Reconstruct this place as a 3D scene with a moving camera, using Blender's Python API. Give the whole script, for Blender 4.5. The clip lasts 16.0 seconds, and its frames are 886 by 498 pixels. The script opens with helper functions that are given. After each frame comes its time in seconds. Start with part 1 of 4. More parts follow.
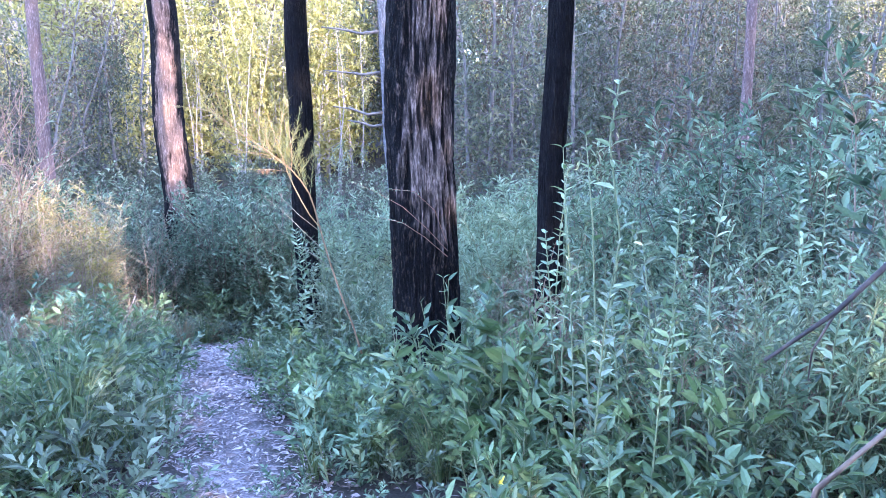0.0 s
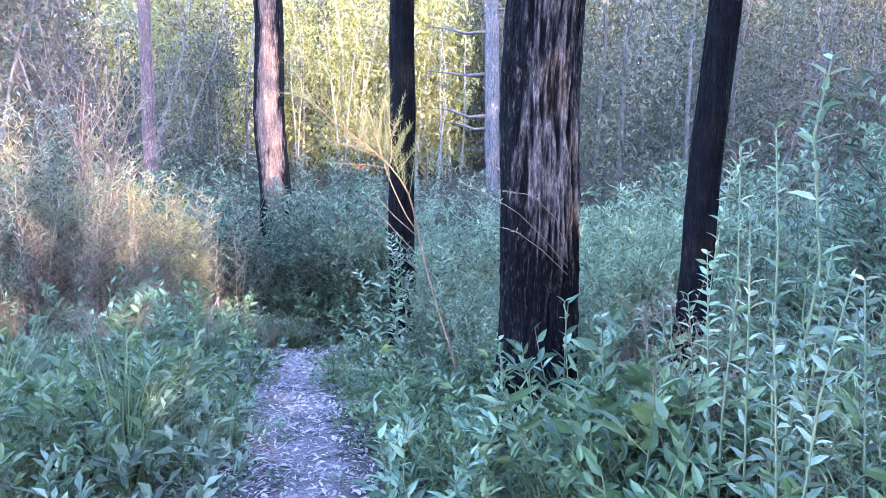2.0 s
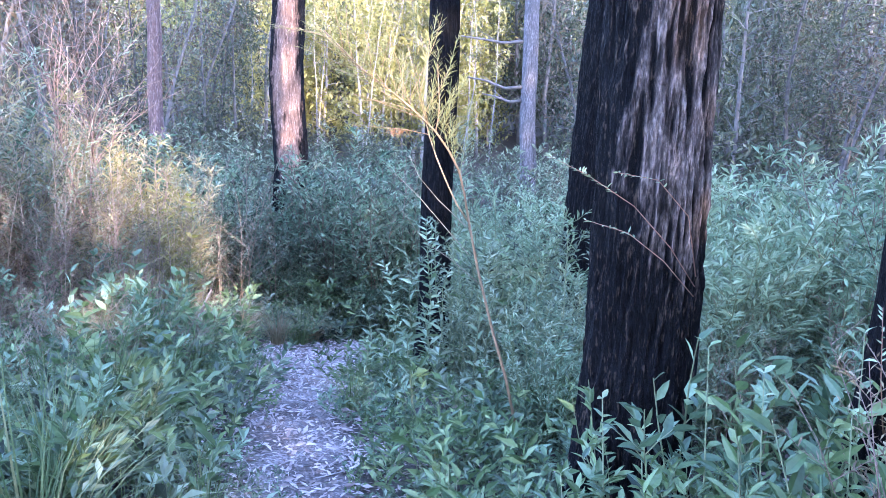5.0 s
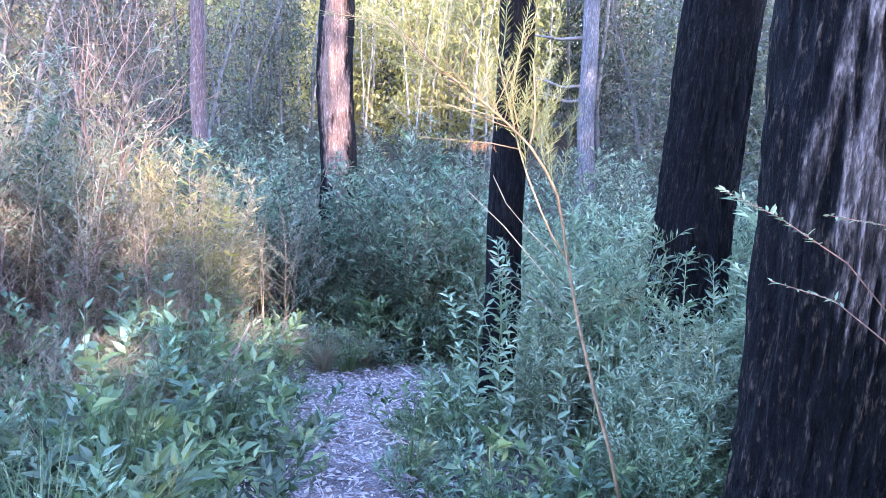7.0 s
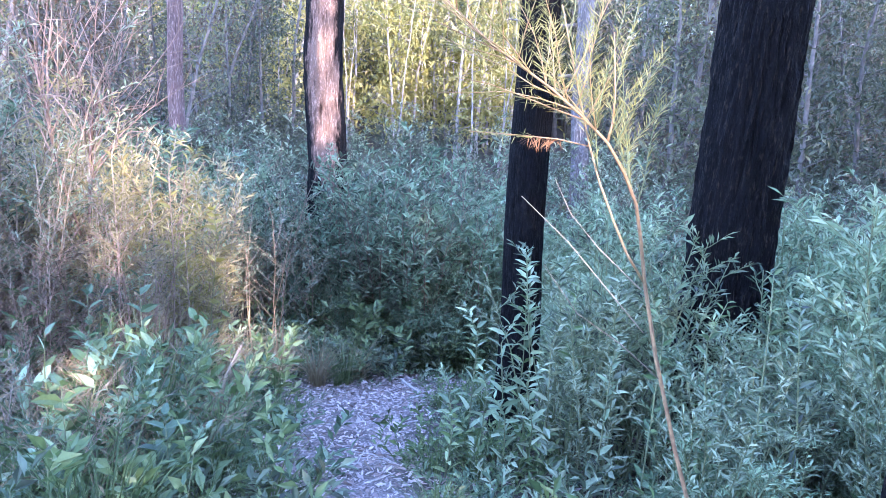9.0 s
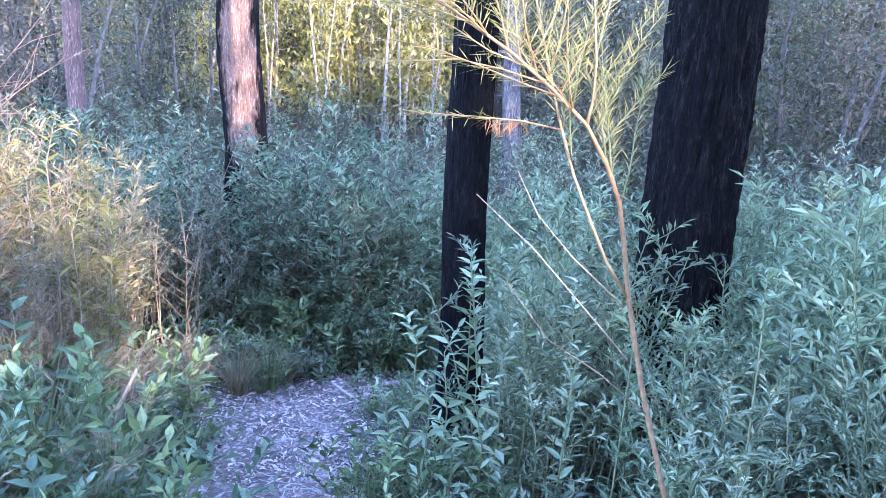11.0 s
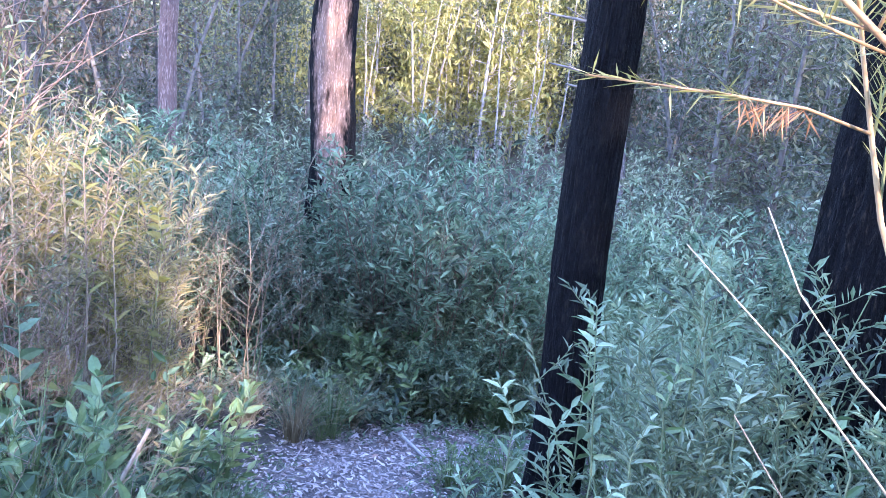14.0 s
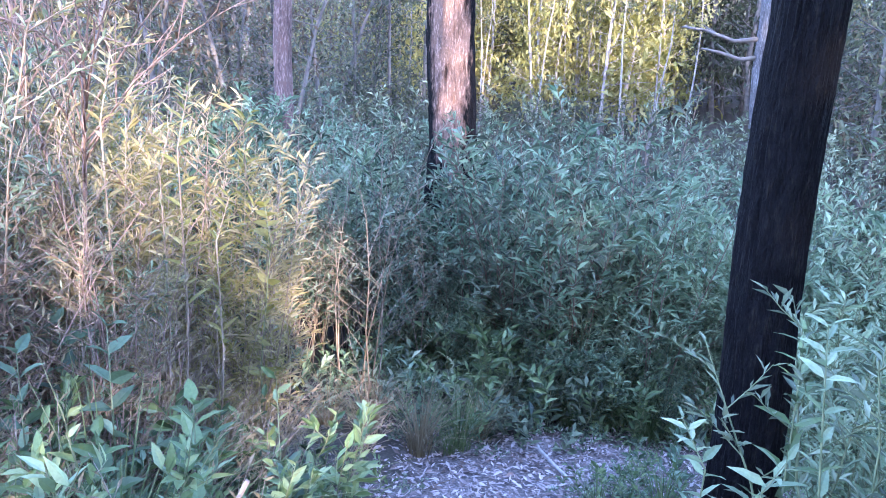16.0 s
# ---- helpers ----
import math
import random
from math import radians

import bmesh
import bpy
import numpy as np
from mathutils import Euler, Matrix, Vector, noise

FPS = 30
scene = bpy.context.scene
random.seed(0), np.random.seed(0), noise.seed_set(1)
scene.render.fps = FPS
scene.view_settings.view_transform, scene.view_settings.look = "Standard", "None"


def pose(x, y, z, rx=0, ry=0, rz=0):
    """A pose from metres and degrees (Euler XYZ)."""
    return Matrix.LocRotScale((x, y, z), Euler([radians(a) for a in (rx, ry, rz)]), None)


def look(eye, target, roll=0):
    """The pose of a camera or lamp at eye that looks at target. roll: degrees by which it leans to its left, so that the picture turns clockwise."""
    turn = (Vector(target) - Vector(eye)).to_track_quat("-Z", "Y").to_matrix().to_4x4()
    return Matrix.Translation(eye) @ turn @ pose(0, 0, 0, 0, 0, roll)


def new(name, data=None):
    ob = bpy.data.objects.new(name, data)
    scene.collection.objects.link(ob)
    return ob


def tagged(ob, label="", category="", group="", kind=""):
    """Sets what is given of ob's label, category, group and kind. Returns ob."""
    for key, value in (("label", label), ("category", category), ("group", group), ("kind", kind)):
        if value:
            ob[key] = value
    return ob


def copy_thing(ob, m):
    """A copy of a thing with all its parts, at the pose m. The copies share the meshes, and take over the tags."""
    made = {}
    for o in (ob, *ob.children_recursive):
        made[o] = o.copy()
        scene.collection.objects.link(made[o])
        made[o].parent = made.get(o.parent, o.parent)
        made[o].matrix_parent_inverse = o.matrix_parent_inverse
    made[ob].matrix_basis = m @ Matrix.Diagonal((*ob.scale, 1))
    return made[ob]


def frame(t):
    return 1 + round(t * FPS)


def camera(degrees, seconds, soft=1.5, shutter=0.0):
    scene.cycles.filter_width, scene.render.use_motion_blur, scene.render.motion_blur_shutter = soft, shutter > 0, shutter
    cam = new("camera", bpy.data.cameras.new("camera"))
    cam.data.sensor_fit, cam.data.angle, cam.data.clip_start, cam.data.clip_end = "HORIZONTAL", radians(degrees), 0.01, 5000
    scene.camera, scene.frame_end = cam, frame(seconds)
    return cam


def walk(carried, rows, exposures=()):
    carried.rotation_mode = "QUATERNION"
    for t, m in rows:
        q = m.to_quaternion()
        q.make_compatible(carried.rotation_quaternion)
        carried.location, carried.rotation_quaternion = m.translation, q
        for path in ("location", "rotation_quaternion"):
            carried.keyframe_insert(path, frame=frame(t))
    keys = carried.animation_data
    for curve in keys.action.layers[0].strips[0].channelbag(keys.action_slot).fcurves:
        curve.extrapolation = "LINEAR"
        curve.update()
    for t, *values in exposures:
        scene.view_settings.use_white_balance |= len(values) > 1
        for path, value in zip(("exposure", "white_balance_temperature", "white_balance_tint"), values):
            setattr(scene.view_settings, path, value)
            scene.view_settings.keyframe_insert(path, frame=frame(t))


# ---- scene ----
cam = camera(61.6, 16.0, soft=0.8)
METRES, EYE, TILT, LEAN, TURN = 5.7, 1.55, 0.0, 0.0, 0.0
ROWS = [
    (0.0, 0.0, 0.0, 0.0, -0.09, -9.0, 0.58),
    (0.5, 0.0074, 0.0332, 0.0032, 1.95, -8.07, 0.37),
    (1.0, 0.0004, 0.061, -0.0071, 3.11, -7.75, -0.13),
    (1.5, -0.0212, 0.0962, -0.0076, 5.09, -7.54, -0.69),
    (2.0, -0.0269, 0.1291, -0.0148, 7.35, -8.48, -1.14),
    (2.5, -0.0305, 0.167, -0.0193, 7.12, -9.2, -1.61),
    (3.0, -0.0484, 0.2114, -0.0249, 7.15, -9.63, -2.14),
    (5.5, -0.1062, 0.3908, -0.0315, 10.23, -10.47, -3.35),
    (6.0, -0.1245, 0.4368, -0.0268, 12.32, -10.35, -3.03),
    (6.5, -0.1358, 0.4544, -0.0265, 13.3, -10.62, -2.85),
    (7.0, -0.1485, 0.4802, -0.0267, 12.41, -10.62, -2.84),
    (7.5, -0.1708, 0.5023, -0.0266, 11.91, -10.27, -2.93),
    (8.0, -0.182, 0.5199, -0.026, 11.66, -10.44, -2.93),
    (8.5, -0.1938, 0.5541, -0.0265, 12.41, -10.36, -2.93),
    (9.0, -0.2106, 0.575, -0.0306, 10.76, -11.29, -3.17),
    (9.5, -0.2232, 0.5982, -0.0273, 5.06, -12.58, -3.07),
    (12.0, -0.23, 0.7198, -0.0444, 5.86, -12.53, -2.85),
    (12.5, -0.2293, 0.7497, -0.0508, 7.98, -11.76, -3.19),
    (13.0, -0.2375, 0.7729, -0.0546, 8.43, -11.35, -4.59),
    (13.5, -0.2574, 0.7975, -0.0532, 9.97, -10.71, -5.61),
    (14.0, -0.2644, 0.8124, -0.0543, 12.41, -11.1, -6.1),
    (14.5, -0.2657, 0.8493, -0.0584, 16.86, -11.05, -5.45),
    (15.0, -0.2699, 0.8758, -0.0615, 19.99, -11.86, -4.27),
    (15.5, -0.2877, 0.8954, -0.0679, 19.85, -12.61, -3.9),
    (16.0, -0.3081, 0.9093, -0.0659, 21.03, -13.26, -3.15),
]
walk(cam, [(t, pose(0, 0, EYE, TILT, LEAN, TURN) @ pose(METRES * x, METRES * y, METRES * z, 90 + pitch, roll, yaw)) for t, x, y, z, yaw, pitch, roll in ROWS],
     exposures=[(0.0, 4.15, 5230, 30), (16.0, 4.1, 5230, 30)])

# ---- world, sun and exposure ----
SUN = Vector((0.6, -0.8, 0.364)).normalized()      # towards the sun
SUN_H = Vector((0.6, -0.8))                      # its bearing on the ground
SUN_Q = Vector((0.8, 0.6))                       # square to that bearing

world = bpy.data.worlds.new("world")
scene.world = world
world.use_nodes = True
wn = world.node_tree.nodes
sky = wn.new("ShaderNodeTexSky")
sky.sky_type = "NISHITA"
sky.sun_disc = False
sky.sun_elevation = math.asin(SUN.z)
sky.sun_rotation = math.atan2(SUN.x, SUN.y)
world.node_tree.links.new(sky.outputs[0], wn["Background"].inputs[0])
wn["Background"].inputs[1].default_value = 0.15

sun_data = bpy.data.lights.new("sun", "SUN")
sun_data.energy, sun_data.angle, sun_data.color = 1.35, radians(0.53), (1.0, 0.80, 0.52)
sun = new("sun", sun_data)
sun.matrix_world = look(SUN * 60, (0, 0, 0))
tagged(sun, "low warm evening sun", "sun", kind="structure")


# ---- materials ----
def material(name):
    m = bpy.data.materials.new(name)
    m.use_nodes = True
    return m, m.node_tree.nodes, m.node_tree.links, m.node_tree.nodes["Principled BSDF"]


def ramp(nodes, stops):
    r = nodes.new("ShaderNodeValToRGB")
    e = r.color_ramp.elements
    while len(e) < len(stops):
        e.new(0.5)
    for k, (p, c) in enumerate(stops):
        e[k].position, e[k].color = p, (*c, 1)
    return r


def math_node(nodes, links, op, a, b=0.5, clamp=False):
    n = nodes.new("ShaderNodeMath")
    n.operation, n.use_clamp = op, clamp
    for k, v in enumerate((a, b)):
        if isinstance(v, (int, float)):
            n.inputs[k].default_value = v
        else:
            links.new(v, n.inputs[k])
    return n.outputs[0]


def leaf_material(name, stops, through_part=0.22, rough=0.42):
    """Leaves: each its own tint, each plant a little off, with light shining through."""
    m, nodes, links, bsdf = material(name)
    geo, info = nodes.new("ShaderNodeNewGeometry"), nodes.new("ShaderNodeObjectInfo")
    a = math_node(nodes, links, "MULTIPLY", geo.outputs["Random Per Island"], 0.6)
    b = math_node(nodes, links, "MULTIPLY", info.outputs["Random"], 0.42)
    mixed = math_node(nodes, links, "ADD", a, b)
    r = ramp(nodes, stops)
    links.new(mixed, r.inputs[0])
    coord, grain = nodes.new("ShaderNodeTexCoord"), nodes.new("ShaderNodeTexNoise")
    grain.inputs["Scale"].default_value = 90
    links.new(coord.outputs["Object"], grain.inputs["Vector"])
    hue = nodes.new("ShaderNodeHueSaturation")
    links.new(r.outputs[0], hue.inputs["Color"])
    links.new(math_node(nodes, links, "ADD", math_node(nodes, links, "MULTIPLY", grain.outputs[0], 0.6), 0.7), hue.inputs["Value"])
    links.new(hue.outputs[0], bsdf.inputs["Base Color"])
    bsdf.inputs["Roughness"].default_value = rough
    trans, mix = nodes.new("ShaderNodeBsdfTranslucent"), nodes.new("ShaderNodeMixShader")
    links.new(hue.outputs[0], trans.inputs["Color"])
    mix.inputs[0].default_value = through_part
    links.new(bsdf.outputs[0], mix.inputs[1])
    links.new(trans.outputs[0], mix.inputs[2])
    links.new(mix.outputs[0], nodes["Material Output"].inputs[0])
    return m


def wood_material(name, dark, light, scale=30, rough=0.8):
    m, nodes, links, bsdf = material(name)
    coord, tex = nodes.new("ShaderNodeTexCoord"), nodes.new("ShaderNodeTexNoise")
    tex.inputs["Scale"].default_value, tex.inputs["Detail"].default_value = scale, 6
    links.new(coord.outputs["Object"], tex.inputs["Vector"])
    info = nodes.new("ShaderNodeObjectInfo")
    r = ramp(nodes, [(0.25, dark), (0.75, light)])
    links.new(math_node(nodes, links, "ADD", tex.outputs[0], math_node(nodes, links, "MULTIPLY", math_node(nodes, links, "SUBTRACT", info.outputs["Random"], 0.5), 0.3)), r.inputs[0])
    links.new(r.outputs[0], bsdf.inputs["Base Color"])
    bsdf.inputs["Roughness"].default_value = rough
    bump = nodes.new("ShaderNodeBump")
    bump.inputs["Strength"].default_value, bump.inputs["Distance"].default_value = 0.5, 0.005
    links.new(tex.outputs[0], bump.inputs["Height"])
    links.new(bump.outputs[0], bsdf.inputs["Normal"])
    return m


def bark_material(name, clean_dark, clean_light, facing, amount, low, rust=0.2, furrow=0.6):
    """Burnt bark: black char over fibrous bark, which stays clean in tall ragged patches on one side above a height.
    facing: the side of the clean patches; amount: how much is clean; low: height at which they begin; furrow: how clean the furrows between the plates are."""
    m, nodes, links, bsdf = material(name)
    coord, sep = nodes.new("ShaderNodeTexCoord"), nodes.new("ShaderNodeSeparateXYZ")
    links.new(coord.outputs["Object"], sep.inputs[0])
    stretch = nodes.new("ShaderNodeMapping")
    stretch.inputs["Scale"].default_value = (1, 1, 0.2)
    links.new(coord.outputs["Object"], stretch.inputs["Vector"])

    def tex(scale, detail, source=stretch):
        n = nodes.new("ShaderNodeTexNoise")
        n.inputs["Scale"].default_value, n.inputs["Detail"].default_value, n.inputs["Roughness"].default_value = scale, detail, 0.65
        links.new(source.outputs[0], n.inputs["Vector"])
        return n.outputs[0]

    fibre, strips = tex(95, 3), tex(34, 3)
    blot_map = nodes.new("ShaderNodeMapping")
    blot_map.inputs["Scale"].default_value = (1, 1, 0.35)
    links.new(coord.outputs["Object"], blot_map.inputs["Vector"])
    blot = tex(5, 6, blot_map)
    side = math_node(nodes, links, "ADD", math_node(nodes, links, "MULTIPLY", sep.outputs[0], facing[0]), math_node(nodes, links, "MULTIPLY", sep.outputs[1], facing[1]))
    height = math_node(nodes, links, "MULTIPLY", math_node(nodes, links, "SUBTRACT", sep.outputs[2], low), 1.2, True)
    clean = math_node(nodes, links, "ADD", math_node(nodes, links, "ADD", math_node(nodes, links, "MULTIPLY", blot, 1.3), side), math_node(nodes, links, "ADD", height, math_node(nodes, links, "MULTIPLY", strips, 0.6)))
    clean = math_node(nodes, links, "MULTIPLY", math_node(nodes, links, "SUBTRACT", clean, 2.65 - amount), 3.0, True)
    bare = ramp(nodes, [(0.42, clean_dark), (0.50, tuple(0.4 * c for c in clean_light)), (0.62, clean_light)])
    links.new(math_node(nodes, links, "ADD", math_node(nodes, links, "MULTIPLY", fibre, 0.6), math_node(nodes, links, "MULTIPLY", strips, 0.4)), bare.inputs[0])
    char = ramp(nodes, [(0.40, (0.002, 0.002, 0.003)), (0.54, (0.007, 0.0065, 0.0085)), (0.62, (0.010 + 0.06 * rust, 0.011 + 0.04 * rust, 0.011 + 0.028 * rust))])
    blocks = tex(40, 4, blot_map)
    links.new(math_node(nodes, links, "ADD", math_node(nodes, links, "MULTIPLY", fibre, 0.35), math_node(nodes, links, "ADD", math_node(nodes, links, "MULTIPLY", strips, 0.3), math_node(nodes, links, "MULTIPLY", blocks, 0.36))), char.inputs[0])
    plate = nodes.new("ShaderNodeAttribute")
    plate.attribute_name = "plate"
    clean = math_node(nodes, links, "MULTIPLY", clean, math_node(nodes, links, "ADD", math_node(nodes, links, "MULTIPLY", plate.outputs["Fac"], 1.2), furrow, True), True)
    both = nodes.new("ShaderNodeMix")
    both.data_type = "RGBA"
    links.new(clean, both.inputs["Factor"])
    links.new(char.outputs[0], both.inputs["A"])
    links.new(bare.outputs[0], both.inputs["B"])
    links.new(both.outputs["Result"], bsdf.inputs["Base Color"])
    bsdf.inputs["Roughness"].default_value = 0.8
    bsdf.inputs["Specular IOR Level"].default_value = 0.12
    bump = nodes.new("ShaderNodeBump")
    bump.inputs["Strength"].default_value, bump.inputs["Distance"].default_value = 1.0, 0.03
    links.new(math_node(nodes, links, "ADD", math_node(nodes, links, "ADD", fibre, strips), blocks), bump.inputs["Height"])
    links.new(bump.outputs[0], bsdf.inputs["Normal"])
    return m


def ground_material():
    """Forest soil under litter; the trodden line is paler and greyer."""
    m, nodes, links, bsdf = material("forest_soil")
    coord, tread = nodes.new("ShaderNodeTexCoord"), nodes.new("ShaderNodeAttribute")
    tread.attribute_name = "tread"

    def tex(scale, detail):
        n = nodes.new("ShaderNodeTexNoise")
        n.inputs["Scale"].default_value, n.inputs["Detail"].default_value = scale, detail
        links.new(coord.outputs["Object"], n.inputs["Vector"])
        return n.outputs[0]

    fine, coarse = tex(70, 8), tex(3, 5)
    soil = ramp(nodes, [(0.3, (0.016, 0.013, 0.010)), (0.55, (0.05, 0.042, 0.03)), (0.75, (0.11, 0.095, 0.07))])
    trod = ramp(nodes, [(0.36, (0.04, 0.032, 0.028)), (0.5, (0.13, 0.105, 0.098)), (0.66, (0.36, 0.31, 0.30))])
    s = math_node(nodes, links, "ADD", math_node(nodes, links, "MULTIPLY", fine, 0.6), math_node(nodes, links, "MULTIPLY", coarse, 0.4))
    links.new(s, soil.inputs[0])
    links.new(s, trod.inputs[0])
    edge = math_node(nodes, links, "ADD", tread.outputs["Fac"], math_node(nodes, links, "MULTIPLY", math_node(nodes, links, "SUBTRACT", tex(9, 6), 0.5), 1.1))
    edge = math_node(nodes, links, "MULTIPLY", math_node(nodes, links, "SUBTRACT", edge, 0.35), 3.0, True)
    both = nodes.new("ShaderNodeMix")
    both.data_type = "RGBA"
    links.new(edge, both.inputs["Factor"])
    links.new(soil.outputs[0], both.inputs["A"])
    links.new(trod.outputs[0], both.inputs["B"])
    links.new(both.outputs["Result"], bsdf.inputs["Base Color"])
    bsdf.inputs["Roughness"].default_value = 0.9
    bump = nodes.new("ShaderNodeBump")
    bump.inputs["Strength"].default_value, bump.inputs["Distance"].default_value = 0.8, 0.02
    links.new(s, bump.inputs["Height"])
    links.new(bump.outputs[0], bsdf.inputs["Normal"])
    return m


SOIL = ground_material()
GREY_GREEN = leaf_material("grey_green_leaves", [(0.1, (0.03, 0.042, 0.025)), (0.45, (0.13, 0.17, 0.10)), (0.92, (0.40, 0.46, 0.30))], 0.32)
BLUE_GREEN = leaf_material("blue_green_leaves", [(0.1, (0.024, 0.046, 0.024)), (0.45, (0.11, 0.175, 0.095)), (0.92, (0.33, 0.44, 0.27))], 0.32)
BROAD_GREEN = leaf_material("broad_green_leaves", [(0.0, (0.03, 0.055, 0.024)), (0.5, (0.125, 0.19, 0.068)), (1.0, (0.36, 0.43, 0.20))], 0.25, 0.4)
# the wattle's own yellow; on far trees and herbs it also carries sunlight
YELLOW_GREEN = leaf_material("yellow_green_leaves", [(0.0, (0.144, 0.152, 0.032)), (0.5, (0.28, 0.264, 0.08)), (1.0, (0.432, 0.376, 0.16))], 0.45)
DEEP_GREEN = leaf_material("deep_green_leaves", [(0.0, (0.022, 0.045, 0.018)), (0.5, (0.085, 0.14, 0.052)), (1.0, (0.25, 0.33, 0.15))], 0.25, 0.42)
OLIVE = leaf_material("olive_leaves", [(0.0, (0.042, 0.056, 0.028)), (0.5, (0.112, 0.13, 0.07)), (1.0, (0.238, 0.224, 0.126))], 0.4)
# raised and warmed so that part of the sunlight lies in the colour
SUN_LEAF = leaf_material("sun_brightened_straw_leaves", [(0.0, (0.145, 0.128, 0.0425)), (0.5, (0.34, 0.289, 0.128)), (1.0, (0.51, 0.425, 0.238))], 0.3)
# shade put into the colour, for gully shrubs and dull forest trees
DARK_GREEN = leaf_material("shade_darkened_leaves", [(0.0, (0.0175, 0.025, 0.014)), (0.5, (0.0575, 0.075, 0.04)), (1.0, (0.14, 0.145, 0.08))], 0.25)
PALE_LEAF = leaf_material("pale_grey_leaves", [(0.0, (0.11, 0.16, 0.09)), (0.5, (0.23, 0.31, 0.17)), (1.0, (0.44, 0.51, 0.32))], 0.3, 0.45)
BROWN_LEAF = leaf_material("brown_scorched_leaves", [(0.0, (0.049, 0.035, 0.021)), (0.5, (0.126, 0.091, 0.056)), (1.0, (0.238, 0.182, 0.112))], 0.3)
STRAW = leaf_material("straw_leaves", [(0.0, (0.15, 0.112, 0.06)), (0.5, (0.255, 0.21, 0.12)), (1.0, (0.375, 0.323, 0.203))], 0.3, 0.7)
GRASS = leaf_material("grass_blades", [(0.0, (0.045, 0.075, 0.025)), (0.6, (0.13, 0.18, 0.065)), (1.0, (0.34, 0.31, 0.15))], 0.35, 0.65)
LITTER = leaf_material("fallen_leaves", [(0.0, (0.035, 0.023, 0.018)), (0.33, (0.18, 0.13, 0.11)), (0.65, (0.42, 0.345, 0.325)), (1.0, (0.66, 0.58, 0.56))], 0.08, 0.6)
RED_LEAF = leaf_material("rusty_leaves", [(0.0, (0.225, 0.09, 0.045)), (1.0, (0.378, 0.198, 0.09))], 0.3)
TWIG = wood_material("brown_twig", (0.09, 0.06, 0.045), (0.24, 0.17, 0.12))
DRY_TWIG = wood_material("dry_pale_twig", (0.20, 0.15, 0.11), (0.42, 0.34, 0.26))
RED_TWIG = wood_material("reddish_twig", (0.22, 0.10, 0.07), (0.38, 0.20, 0.13))
WATTLE_STEM = wood_material("wattle_stem", (0.22, 0.13, 0.07), (0.40, 0.27, 0.14), 40, 0.6)
PINK_TWIG = wood_material("pinkish_dead_twig", (0.16, 0.10, 0.08), (0.38, 0.26, 0.21))
CHAR_TWIG = wood_material("charred_twig", (0.02, 0.016, 0.015), (0.09, 0.07, 0.06))
GREEN_STEM = wood_material("green_stem", (0.12, 0.15, 0.07), (0.24, 0.26, 0.14))
FAR_BARK = wood_material("grey_far_bark", (0.06, 0.055, 0.05), (0.18, 0.16, 0.15), 8)
PALE_BARK = wood_material("pale_far_bark", (0.18, 0.16, 0.15), (0.40, 0.36, 0.33), 8)
STICK = wood_material("bleached_stick", (0.28, 0.24, 0.22), (0.56, 0.52, 0.50), 25)


# ---- mesh helpers ----
def mesh_object(name, verts, faces, mat, parent=None, label="", smooth=False):
    me = bpy.data.meshes.new(name)
    me.from_pydata(verts, [], faces)
    me.materials.append(mat)
    if smooth:
        me.polygons.foreach_set("use_smooth", [True] * len(me.polygons))
    ob = new(name, me)
    if parent is not None:
        ob.parent = parent
    return tagged(ob, label)


def thing(name, m, label, category, group=""):
    ob = new(name)
    ob.matrix_world = m
    ob.empty_display_size = 0.1
    return tagged(ob, label, category, group)


class Wood:
    """Gathers tapered round stems into one mesh."""

    def __init__(self, sides=5):
        self.v, self.f, self.sides = [], [], sides

    def add(self, pts, r0, r1):
        pts = [np.asarray(p, float) for p in pts]
        n, k, base = len(pts), self.sides, len(self.v)
        for i, p in enumerate(pts):
            d = pts[min(i + 1, n - 1)] - pts[max(i - 1, 0)]
            d = d / (np.linalg.norm(d) + 1e-9)
            a = np.cross(d, (0.3, 0.9, 0.1) if abs(d[2]) > 0.8 else (0, 0, 1))
            a = a / (np.linalg.norm(a) + 1e-9)
            b = np.cross(d, a)
            r = r0 + (r1 - r0) * i / (n - 1)
            for j in range(k):
                t = 2 * math.pi * j / k
                self.v.append(tuple(p + r * (math.cos(t) * a + math.sin(t) * b)))
        for i in range(n - 1):
            for j in range(k):
                q = (j + 1) % k
                self.f.append((base + i * k + j, base + i * k + q, base + (i + 1) * k + q, base + (i + 1) * k + j))
        if k > 3:
            self.f.append(tuple(base + (n - 1) * k + j for j in range(k)))
            self.f.append(tuple(base + j for j in reversed(range(k))))

    def put(self, name, mat, parent=None, label=""):
        return mesh_object(name, self.v, self.f, mat, parent, label, True)


